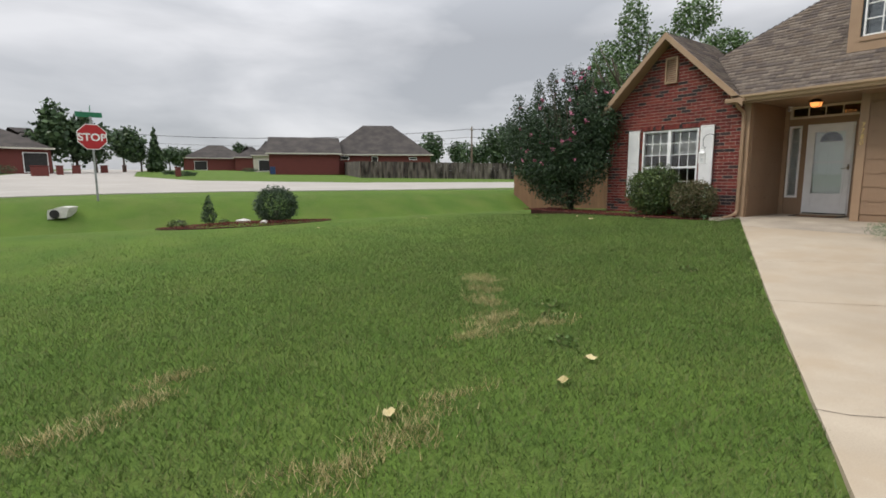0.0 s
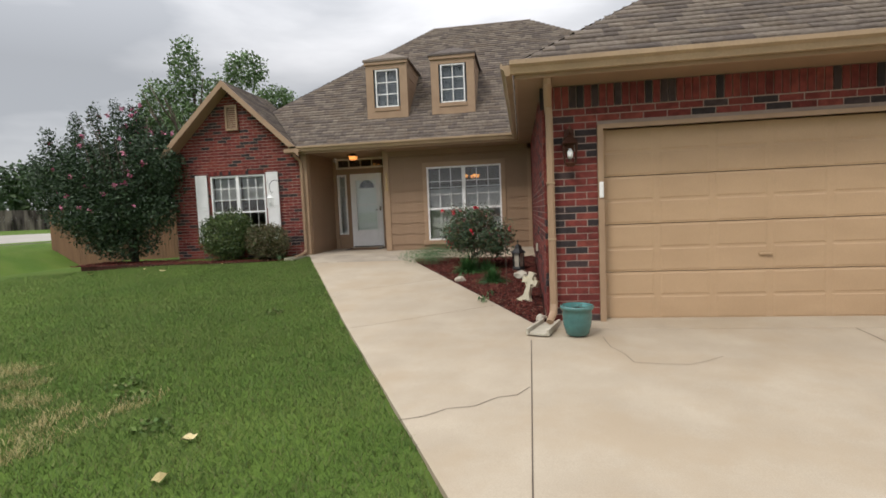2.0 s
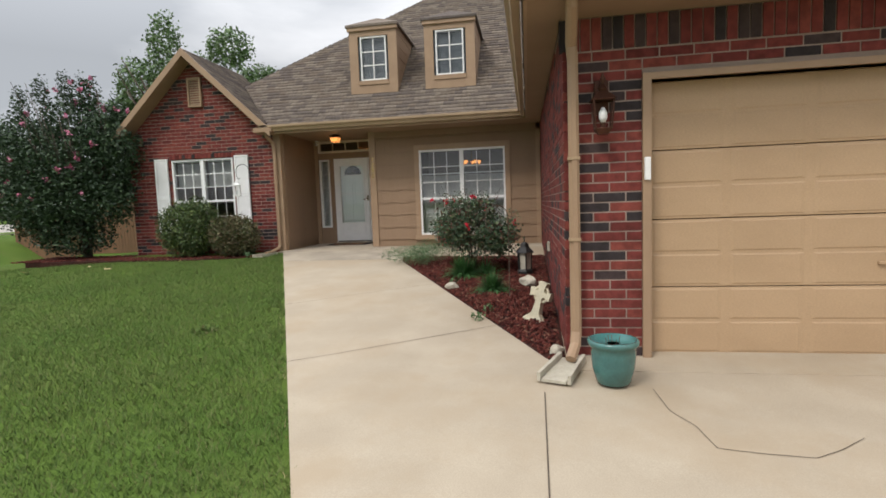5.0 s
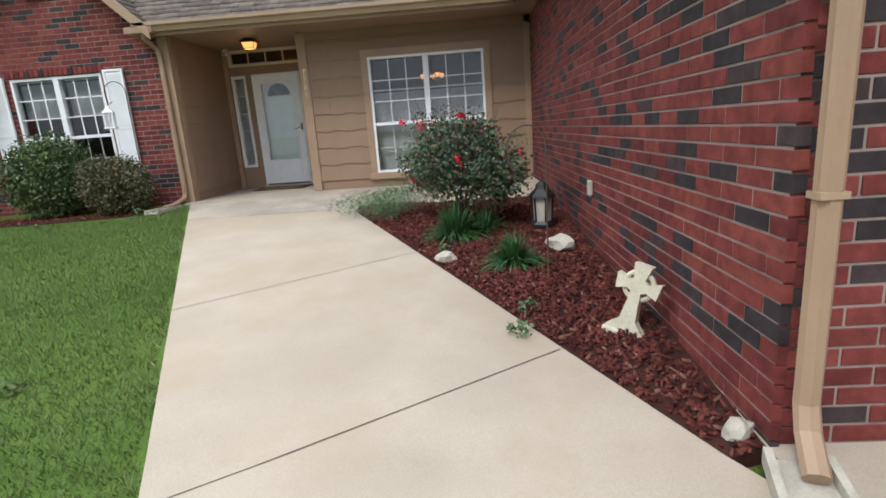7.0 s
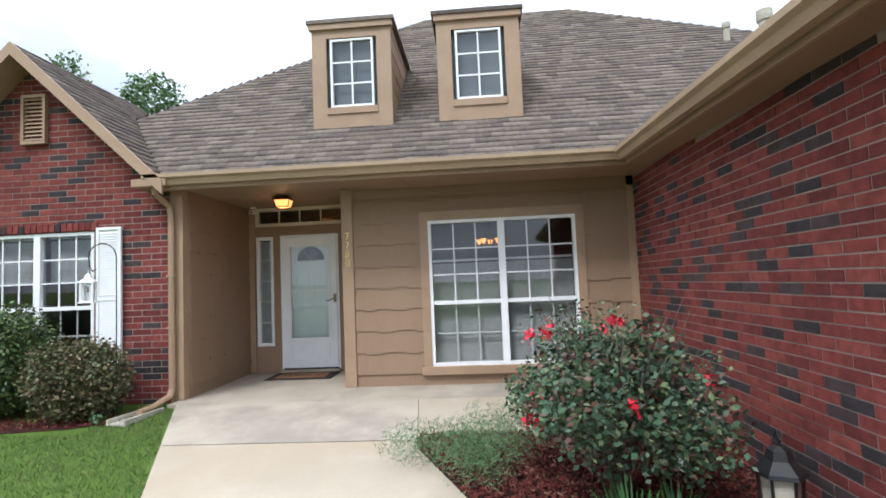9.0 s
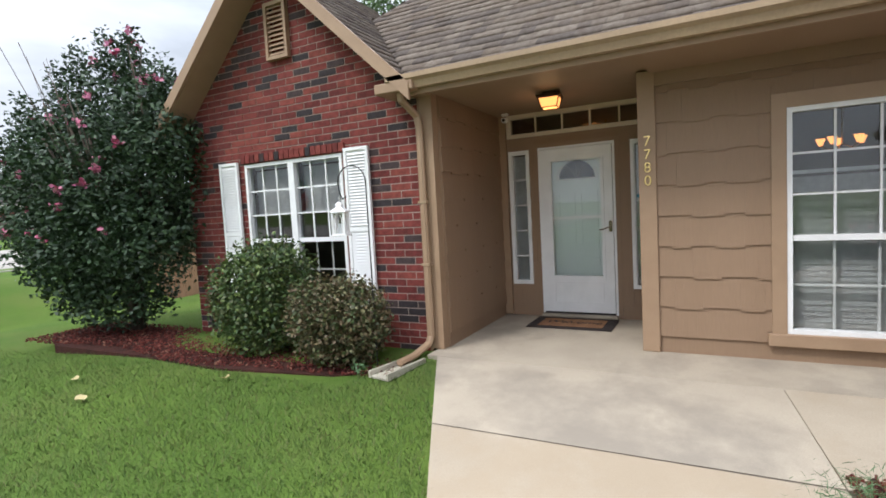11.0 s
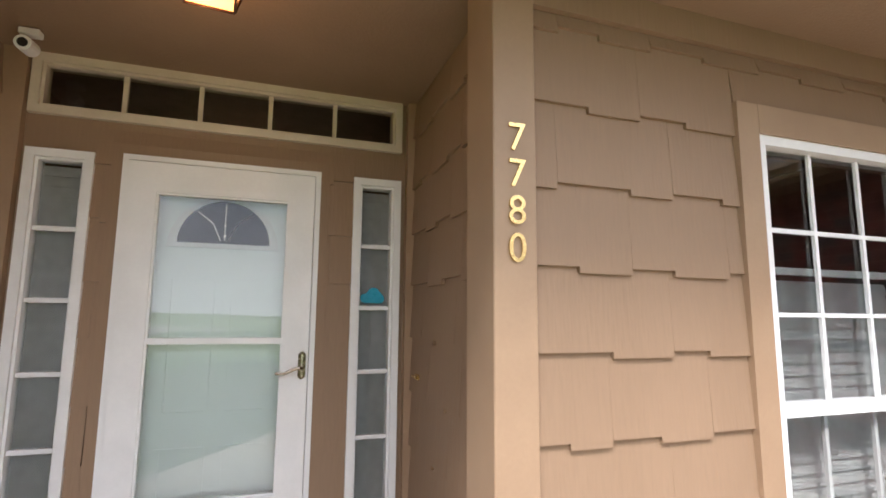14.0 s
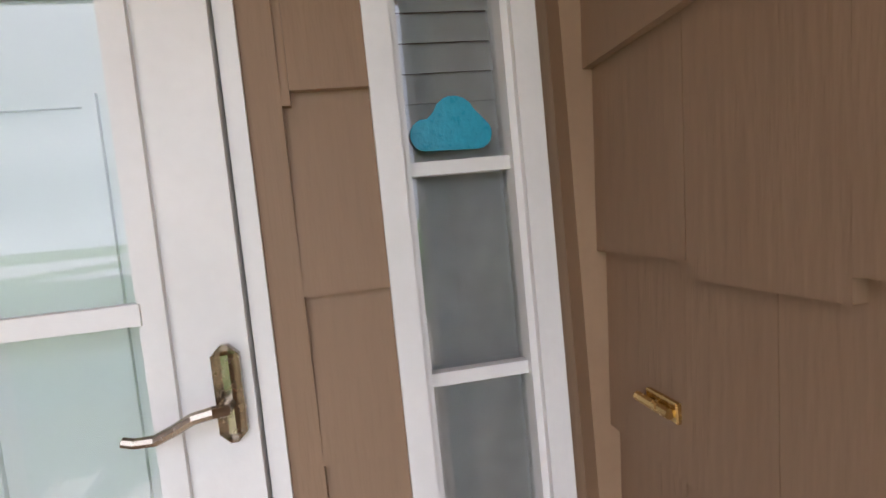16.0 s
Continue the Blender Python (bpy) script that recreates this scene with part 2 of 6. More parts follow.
M_PALE = material("pale_stucco", (0.58, 0.53, 0.45), (0.50, 0.46, 0.39), rough=0.8, fine=10)
M_BINBLUE = material("bin_plastic", (0.02, 0.05, 0.14), rough=0.4)
M_CULVERT = material("culvert_concrete", (0.62, 0.60, 0.55), (0.5, 0.48, 0.44), rough=0.9)


def leaf_material(name, tones, rough=0.55, trans=0.25):
    m = material(name, tones[0][1], (0.8, 0.8, 0.78), rough=rough, scale=1.5, fine=40, bump=0.0, spec=0.35, pick=tones)
    return m


def tones(*cols):
    return [(i / len(cols), c) for i, c in enumerate(cols)]


L_ROSE = leaf_material("rose_leaf", tones((0.055, 0.105, 0.055), (0.080, 0.140, 0.075), (0.038, 0.075, 0.040), (0.14, 0.18, 0.08), (0.14, 0.070, 0.05), (0.065, 0.12, 0.062), (0.12, 0.15, 0.10)))
L_SHRUB = leaf_material("boxwood_leaf", tones((0.055, 0.098, 0.028), (0.085, 0.140, 0.038), (0.036, 0.066, 0.022), (0.14, 0.19, 0.05), (0.085, 0.10, 0.038)))
L_BROWN = leaf_material("bronze_shrub_leaf", tones((0.080, 0.080, 0.034), (0.115, 0.080, 0.042), (0.052, 0.060, 0.026), (0.15, 0.11, 0.055), (0.065, 0.095, 0.030), (0.18, 0.17, 0.08)))
L_CRAPE = leaf_material("crape_leaf", tones((0.028, 0.056, 0.026), (0.038, 0.074, 0.032), (0.022, 0.045, 0.022), (0.052, 0.092, 0.038)))
L_TREE = leaf_material("tree_leaf", tones((0.11, 0.19, 0.075), (0.14, 0.23, 0.09), (0.09, 0.15, 0.06), (0.17, 0.25, 0.11)))
L_FAR = leaf_material("far_tree_leaf", tones((0.045, 0.085, 0.036), (0.060, 0.11, 0.044), (0.034, 0.065, 0.030), (0.080, 0.13, 0.05)))
L_LILY = leaf_material("lily_blade", tones((0.04, 0.115, 0.03), (0.055, 0.15, 0.038), (0.03, 0.085, 0.025)))
L_WISP = leaf_material("feathery_leaf", tones((0.09, 0.17, 0.07), (0.12, 0.21, 0.09), (0.07, 0.14, 0.055)))
L_PINK = leaf_material("pink_bloom", tones((0.52, 0.10, 0.20), (0.42, 0.12, 0.22), (0.60, 0.22, 0.32)))
L_RED = leaf_material("rose_bloom", tones((0.72, 0.02, 0.05), (0.62, 0.02, 0.04), (0.8, 0.05, 0.10)))
L_GRASS = leaf_material("grass_blade", tones((0.080, 0.138, 0.026), (0.095, 0.160, 0.030), (0.062, 0.115, 0.022), (0.115, 0.175, 0.038), (0.155, 0.165, 0.06)), rough=0.75)
L_STRAW = leaf_material("dead_grass", tones((0.46, 0.38, 0.18), (0.38, 0.31, 0.14), (0.54, 0.45, 0.24)), rough=0.8)


def lawn_material():
    m = material("lawn", (0.100, 0.158, 0.030), (0.074, 0.130, 0.025), rough=0.95, scale=0.7, fine=55, bump=0.9, spec=0.08, dist=0.03, blotch=0.35, dark=(0.125, 0.145, 0.045))
    return m


M_LAWN = lawn_material()


# ---------- mesh helpers ----------
def box(bm, x0, x1, y0, y1, z0, z1, bevel=0.0):
    x0, x1 = sorted((x0, x1))
    y0, y1 = sorted((y0, y1))
    z0, z1 = sorted((z0, z1))
    vs = [bm.verts.new((x, y, z)) for x in (x0, x1) for y in (y0, y1) for z in (z0, z1)]
    fs = [bm.faces.new([vs[i] for i in f]) for f in ((0, 1, 3, 2), (4, 6, 7, 5), (0, 4, 5, 1), (2, 3, 7, 6), (0, 2, 6, 4), (1, 5, 7, 3))]
    if bevel:
        es = {e for f in fs for e in f.edges}
        bmesh.ops.bevel(bm, geom=list(es), offset=bevel, segments=1, affect="EDGES")
    return bm


def boxbm(*a, bevel=0.0):
    return box(bmesh.new(), *a, bevel=bevel)


def lathe(bm, profile, seg=20, at=(0, 0, 0)):
    rings = []
    for r, z in profile:
        rings.append([bm.verts.new((at[0] + r * math.cos(2 * math.pi * i / seg), at[1] + r * math.sin(2 * math.pi * i / seg), at[2] + z)) for i in range(seg)])
    for a, b in zip(rings, rings[1:]):
        for i in range(seg):
            bm.faces.new((a[i], a[(i + 1) % seg], b[(i + 1) % seg], b[i]))
    for ring, flip in ((rings[0], True), (rings[-1], False)):
        bm.faces.new(ring[::-1] if flip else ring)
    return bm


def tube(bm, pts, r, seg=8, flat=1.0, taper=1.0):
    """A round (or flattened) tube along points."""
    pts = [Vector(p) for p in pts]
    rings, up = [], Vector((0, 0, 1))
    for i, p in enumerate(pts):
        d = (pts[min(i + 1, len(pts) - 1)] - pts[max(i - 1, 0)]).normalized()
        s = d.cross(up)
        s = Vector((1, 0, 0)) if s.length < 1e-3 else s.normalized()
        if i and s.dot(last) < 0:
            s = -s
        last = s
        t = s.cross(d).normalized()
        k = r * (1 + (taper - 1) * i / max(1, len(pts) - 1))
        rings.append([bm.verts.new(p + s * k * math.cos(2 * math.pi * j / seg) + t * k * flat * math.sin(2 * math.pi * j / seg)) for j in range(seg)])
    for a, b in zip(rings, rings[1:]):
        for j in range(seg):
            bm.faces.new((a[j], a[(j + 1) % seg], b[(j + 1) % seg], b[j]))
    bm.faces.new(rings[0][::-1])
    bm.faces.new(rings[-1])
    return bm


def prism(bm, poly, depth_axis, d0, d1):
    """Extrudes a 2D outline along an axis: x -> (d, a, b); y -> (a, d, b); z -> (a, b, d)."""
    def at(a, b, d):
        return {"x": (d, a, b), "y": (a, d, b), "z": (a, b, d)}[depth_axis]
    lo, hi = [bm.verts.new(at(a, b, d0)) for a, b in poly], [bm.verts.new(at(a, b, d1)) for a, b in poly]
    n = len(poly)
    bm.faces.new(lo[::-1])
    bm.faces.new(hi)
    for i in range(n):
        bm.faces.new((lo[i], lo[(i + 1) % n], hi[(i + 1) % n], hi[i]))
    bmesh.ops.recalc_face_normals(bm, faces=bm.faces)
    return bm


def mesh_of(name, bm, mat, smooth=False):
    me = bpy.data.meshes.new(name)
    bm.normal_update()
    bm.to_mesh(me)
    bm.free()
    for m in (mat if isinstance(mat, (list, tuple)) else [mat]):
        me.materials.append(m)
    if smooth:
        me.shade_smooth()
    return me


def part(name, bm, mat, parent, label="", smooth=False):
    ob = new(name, mesh_of(name, bm, mat, smooth))
    ob.parent = parent
    return tagged(ob, label)


def structure(name, bm, mat, label="", smooth=False):
    return tagged(new(name, mesh_of(name, bm, mat, smooth)), label, kind="structure")


def thing(name, x, y, z, rz=0, label="", category="", group=""):
    ob = new(name)
    ob.empty_display_size = 0.1
    ob.matrix_basis = pose(x, y, z, 0, 0, rz)
    return tagged(ob, label, category, group)


def raw(name, verts, faces, mat, parent=None, label="", kind="", category=""):
    """A mesh from arrays: verts (n, 3); faces (m, k), all with k corners."""
    me = bpy.data.meshes.new(name)
    verts, faces = np.asarray(verts, dtype=np.float32), np.asarray(faces, dtype=np.int32)
    k = faces.shape[1]
    me.vertices.add(len(verts))
    me.vertices.foreach_set("co", verts.ravel())
    me.loops.add(faces.size)
    me.loops.foreach_set("vertex_index", faces.ravel())
    me.polygons.add(len(faces))
    me.polygons.foreach_set("loop_start", np.arange(0, faces.size, k, dtype=np.int32))
    me.update(calc_edges=True)
    me.validate()
    for m in (mat if isinstance(mat, (list, tuple)) else [mat]):
        me.materials.append(m)
    ob = new(name, me)
    if parent:
        ob.parent = parent
    return tagged(ob, label, category, kind=kind)


rng = np.random.default_rng(7)


def leaves(centres, size, up=0.3, aspect=0.5, spread=0.35):
    """Small folded diamond leaves at the given places: verts and triangles."""
    n = len(centres)
    d = rng.normal(size=(n, 3))
    d[:, 2] = d[:, 2] * 0.7 + up
    d /= np.linalg.norm(d, axis=1)[:, None]
    s = np.cross(d, rng.normal(size=(n, 3)))
    s /= np.linalg.norm(s, axis=1)[:, None]
    nn = np.cross(d, s)
    L = size * (1 + spread * rng.uniform(-1, 1, (n, 1)))
    a = centres - d * L / 2
    b = centres + s * L * aspect / 2 + nn * L * 0.08
    c = centres + d * L / 2
    e = centres - s * L * aspect / 2 + nn * L * 0.08
    v = np.stack([a, b, c, e], 1).reshape(-1, 3)
    f = np.arange(4 * n).reshape(n, 4)
    return v, f


def blob_points(n, lobes, shell=0.55):
    """Points in the outer part of several ellipsoids: lobes of (x, y, z, rx, ry, rz)."""
    lobes = np.array(lobes, dtype=float)
    w = (lobes[:, 3] * lobes[:, 4] * lobes[:, 5]) ** (2 / 3)
    pick = rng.choice(len(lobes), n, p=w / w.sum())
    d = rng.normal(size=(n, 3))
    d /= np.linalg.norm(d, axis=1)[:, None]
    r = shell + (1 - shell) * rng.uniform(0, 1, (n, 1)) ** 0.6
    r *= 1 + 0.10 * rng.normal(size=(n, 1))
    return lobes[pick, :3] + d * r * lobes[pick, 3:6]


def P(x):
    return 0.1 + 0.022 * (x - 4.5) if x < 4.5 else min(0.485, 0.1 + 0.06 * (x - 4.5))


def ease(a, b, v):
    v = max(0.0, min(1.0, (v - a) / (b - a)))
    return v * v * (3 - 2 * v)


def G(x, y):
    """The height of the ground."""
    z = P(max(x, -8)) - 0.03
    z *= 1 - ease(9, 14, y)
    z *= 1 - ease(-10, -16, y) if y < 0 else 1
    z += 0.20 * ease(9, 14, y) - 0.30 * math.exp(-((y - 16.6) / 1.1) ** 2)
    z += 0.62 * ease(16.8, 19.6, y) + 0.011 * max(0, min(y, 30) - 20) + 0.028 * max(0, min(y, 120) - 30)
    return z


# ---------- ground ----------
def ground():
    xs = np.concatenate([np.linspace(-900, -20, 14), np.arange(-18, 24, 0.5), np.linspace(25, 900, 24)])
    ys = np.concatenate([np.linspace(-900, -30, 14), np.arange(-29, 30, 0.5), np.linspace(31, 900, 30)])
    v = [(x, y, G(x, y) - (0.05 if (x < 12 and -11 < y < WALK(x) - 0.15 and x > -14) else 0.0)) for x in xs for y in ys]
    n = len(ys)
    f = [(i * n + j, (i + 1) * n + j, (i + 1) * n + j + 1, i * n + j + 1) for i in range(len(xs) - 1) for j in range(n - 1)]
    ob = raw("ground", v, f, M_LAWN, None, "mown green lawn with dry patches", "structure")
    ob.data.shade_smooth()


def WALK(x):
    """The left edge of the walk."""
    return 1.22 + 0.505 * (x - 1.77) if x < 10.9 else 5.94


def BED(x):
    """The right edge of the walk, along the bed."""
    return 0.27 + 0.5 * (x - 4.5)


def slab(name, outline, mat, thick=0.12, lift=0.0, label="", step=0.6):
    """A paved sheet that follows the slope of the ground; outline in x, y."""
    bm = bmesh.new()
    vs = [bm.verts.new((x, y, 0)) for x, y in outline]
    bm.faces.new(vs)
    x0, x1 = min(p[0] for p in outline), max(p[0] for p in outline)
    x = x0 + step
    while x < x1:
        bmesh.ops.bisect_plane(bm, geom=bm.verts[:] + bm.edges[:] + bm.faces[:], plane_co=(x, 0, 0), plane_no=(1, 0, 0))
        x += step
    ex = bmesh.ops.extrude_face_region(bm, geom=bm.faces[:])
    top = {g for g in ex["geom"] if isinstance(g, bmesh.types.BMVert)}
    for v in bm.verts:
        v.co.z = P(v.co.x) + lift - (0 if v in top else thick)
    bmesh.ops.recalc_face_normals(bm, faces=bm.faces)
    return structure(name, bm, mat, label)


def strip(name, pts, w, mat, label, lift=0.004):
    """A thin line on the paving: joint or crack."""
    bm = bmesh.new()
    for (xa, ya), (xb, yb) in zip(pts, pts[1:]):
        n = max(1, int(math.hypot(xb - xa, yb - ya) / 0.4))
        d = Vector((xb - xa, yb - ya, 0)).normalized()
        s = Vector((-d.y, d.x, 0)) * w / 2
        for i in range(n):
            a = Vector((xa + (xb - xa) * i / n, ya + (yb - ya) * i / n, 0))
            b = Vector((xa + (xb - xa) * (i + 1) / n, ya + (yb - ya) * (i + 1) / n, 0))
            q = [a - s, b - s, b + s, a + s]
            bm.faces.new([bm.verts.new((p.x, p.y, P(p.x) + lift)) for p in q])
    ob = structure(name, bm, mat, label)
    return ob


ground()
slab("pavement", [(-14, WALK(-14)), (9.61, WALK(9.61)), (9.61, 2.76), (9.45, 2.745), (4.5, 0.27), (4.2, 0.1), (4.2, -3.2), (-14, -3.0)], M_CONCRETE, label="pale poured concrete walk beside the lawn")
slab("porch_walk", [(9.612, WALK(9.612)), (10.9, WALK(10.89)), (10.9, 2.9), (9.612, 2.762)], M_PORCH, label="stained grey concrete before the porch")
slab("driveway", [(-14, -3.0), (4.2, -3.2), (4.2, -6.55), (9.2, -7.6), (8.4, -9.6), (5.0, -10.5), (0, -10.3), (-14, -10.2)], M_CONCRETE, label="pale poured concrete driveway at the garage")
slab("garage_apron", [(4.2, 0.1), (4.2, -6.3), (5.2, -6.3), (5.2, 0.1)], M_CONCRETE, lift=0.004, label="concrete sill of the garage door")
slab("strip_pavement", [(9.62, 2.755), (10.9, 2.895), (10.9, 0.1), (9.75, 0.1), (9.75, 2.6)], M_CONCRETE, label="concrete strip along the siding wall")


def porch():
    bm = boxbm(10.9, 13.1, 3.8, 5.94, 0.3, 0.4865)
    structure("porch_floor", bm, M_PORCH, "stained grey concrete porch floor")
    bm = boxbm(10.9, 11.7, 0.1, 3.7995, 0.3, 0.4862)
    structure("porch_apron", bm, M_PORCH, "grey concrete under the siding wall")


porch()
strip("control_joint", [(4.30, 2.49), (5.40, 0.74)], 0.007, M_JOINT, "dark joint across the walk")
strip("control_joint", [(6.25, 3.52), (7.42, 1.74)], 0.006, M_JOINT, "dark joint across the walk")
strip("control_joint", [(9.6, 5.2), (9.62, 2.75)], 0.008, M_JOINT, "faint joint across the walk")
strip("control_joint", [(-6, 0.42), (1.0, 0.345), (3.75, 0.30)], 0.008, M_JOINT, "dark joint between walk and driveway")
strip("control_joint", [(-6, -2.45), (1.0, -2.78), (4.19, -3.0)], 0.010, M_JOINT, "dark joint in the driveway")
strip("control_joint", [(2.0, -6.6), (4.5, -6.5), (9.0, -7.6)], 0.008, M_JOINT, "dark joint in the driveway")
strip("crack", [(1.75, 1.27), (1.83, 1.08), (1.97, 0.93), (2.02, 0.74), (2.20, 0.58), (2.24, 0.44), (2.42, 0.335)], 0.006, M_JOINT, "fine crack in the walk")
strip("crack", [(3.85, -0.44), (3.5, -0.46), (3.3, -0.55), (3.04, -0.58), (3.0, -0.8), (2.98, -1.03), (3.08, -1.2), (3.22, -1.38)], 0.005, M_JOINT, "fine crack in the driveway")


def roads():
    def sheet(name, outline, label, lift=0.03):
        bm = bmesh.new()
        bm.faces.new([bm.verts.new((x, y, 0)) for x, y in outline])
        for k in range(-60, 200, 6):
            bmesh.ops.bisect_plane(bm, geom=bm.verts[:] + bm.edges[:] + bm.faces[:], plane_co=(0, k, 0), plane_no=(0, 1, 0))
        ex = bmesh.ops.extrude_face_region(bm, geom=bm.faces[:])
        top = {g for g in ex["geom"] if isinstance(g, bmesh.types.BMVert)}
        for v in bm.verts:
            v.co.z = G(v.co.x, v.co.y) + lift - (0 if v in top else 0.2)
        bmesh.ops.recalc_face_normals(bm, faces=bm.faces)
        structure(name, bm, M_ROAD, label)
    sheet("road", [(-60, 8), (-12, 18.8), (-4.7, 21.6), (-1, 23.6), (3.5, 24.3), (11.3, 22.9), (17.8, 20.9), (60, 8), (60, 24), (31, 35), (16, 37), (6, 44), (3, 58), (-7.5, 60), (-12, 48), (-22, 40), (-60, 34)], "pale concrete street with no markings")
    sheet("side_road", [(-7.5, 60), (3, 58), (6, 90), (18, 150), (9, 152), (-5, 92)], "pale concrete side street", 0.031)


roads()

# ---------- house: walls ----------
WX, DX, GY, GX = 11.67, 13.0, 0.1, 4.53      # siding wall, door wall, side and front of the garage
EAVE, GEAVE = 3.22, 2.98


def wall(name, x0, x1, y0, y1, z0, z1, mat, label):
    return structure(name, boxbm(x0, x1, y0, y1, z0, z1), mat, label)


def wall_x(name, x, depth, y0, y1, z0, z1, holes, mat, label):
    """A wall facing -x with rectangular holes (ya, yb, za, zb)."""
    bm = bmesh.new()
    ys = sorted({y0, y1, *[h[0] for h in holes], *[h[1] for h in holes]})
    zs = sorted({z0, z1, *[h[2] for h in holes], *[h[3] for h in holes]})
    for a, b in zip(ys, ys[1:]):
        for c, d in zip(zs, zs[1:]):
            if not any(h[0] <= a and b <= h[1] and h[2] <= c and d <= h[3] for h in holes):
                box(bm, x, x + depth, a, b, c, d)
    bmesh.ops.remove_doubles(bm, verts=bm.verts, dist=1e-5)
    return structure(name, bm, mat, label)


WIN = (0.86, 2.79, 0.73, 2.64)      # y, z of the front window
LWIN = (7.06, 8.62, 0.95, 2.66)
DOOR = (4.38, 5.33, 0.56, 2.68)
TRANS = (3.93, 5.74, 2.84, 3.14)
SIDE_L, SIDE_R = (5.45, 5.73, 0.91, 2.67), (3.93, 4.20, 0.87, 2.67)
GAR = (-5.46, -0.56, 0.1, 2.33)

front = wall_x("wall_front", WX, 0.2, GY - 0.2, 3.85, 0.45, 3.3, [WIN], M_TAN, "tan painted shake siding wall beside the porch")
door_wall = wall_x("wall_door", DX, 0.2, 3.85, 5.85, 0.45, 3.32, [(DOOR[0], DOOR[1], 0.45, DOOR[3]), TRANS, SIDE_L, SIDE_R], M_TAN, "tan painted wall round the front door")
porch_right = wall("wall_porch_inner", WX + 0.2, DX, 3.65, 3.85, 0.45, 3.32, M_TAN, "tan shake wall inside the porch")
porch_left = wall("wall_porch_side", 11.25, DX, 5.85, 6.0, 0.45, 3.32, M_TAN, "tan shake wall along the porch")
wing = wall_x("wall_wing", 11.15, 0.1, 6.04, 9.72, 0.3, 3.3, [LWIN], M_MORTAR, "red brick gable wall beside the porch")
bmg = prism(bmesh.new(), [(6.04, 3.3), (9.72, 3.3), (7.88, 5.0)], "x", 11.15, 11.25)
structure("wall_gable", bmg, M_MORTAR, "red brick gable above the bedroom window")
wall("wall_wing_end", 11.26, 17.0, 9.67, 9.72, 0.3, 3.3, M_MORTAR, "brick side wall of the wing")
wall("wall_wing_inner", 11.15, 11.25, 6.0, 6.04, 0.3, 3.3, M_TAN, "tan corner board of the porch")
gside = wall("wall_garage_side", GX + 0.02, WX, GY - 0.1, GY - 0.012, 0.02, 3.1, M_MORTAR, "red brick garage side wall along the bed")
gfront = wall_x("wall_garage_front", GX + 0.012, 0.12, -6.10, GY - 0.1, 0.0, 2.95, [(GAR[0], GAR[1], 0.0, GAR[3])], M_MORTAR, "red brick wall round the garage door")
wall("wall_garage_end", GX + 0.13, 16.5, -6.10, -5.98, 0.0, 3.0, M_FARBRICK, "brick end wall of the garage")
wall("wall_back", 20.0, 20.2, -8, 9.72, 0.3, 3.3, M_FARBRICK, "rear wall of the house")
wall("wall_rooms", 17.0, 17.1, -0.1, 9.66, 0.45, 3.3, M_ROOM, "plain inner wall of the front rooms")
wall("room_partition", 11.9, 17.0, 3.6, 3.64, 0.45, 3.3, M_ROOM, "plain inner partition")
wall("room_partition", 11.3, 17.0, 6.01, 6.03, 0.45, 3.3, M_ROOM, "plain inner partition")
wall("room_partition", 11.9, 17.0, -0.2, -0.1, 0.45, 3.3, M_ROOM, "plain inner partition")
wall("floor", 11.88, 17.0, -0.1, 9.66, 0.36, 0.46, M_ROOM, "plain floor inside the front rooms")
wall("ceiling", 11.3, 17.0, -0.1, 9.66, 3.32, 3.38, M_ROOM, "plain ceiling of the front rooms")
wall("porch_ceiling", 10.95, DX + 0.1, 3.85, 5.95, 3.14, 3.18, M_TAN, "tan boarded porch ceiling")
wall("soffit", 10.95, WX, 0.0, 3.85, 3.10, 3.13, M_TAN, "tan soffit under the front eave")


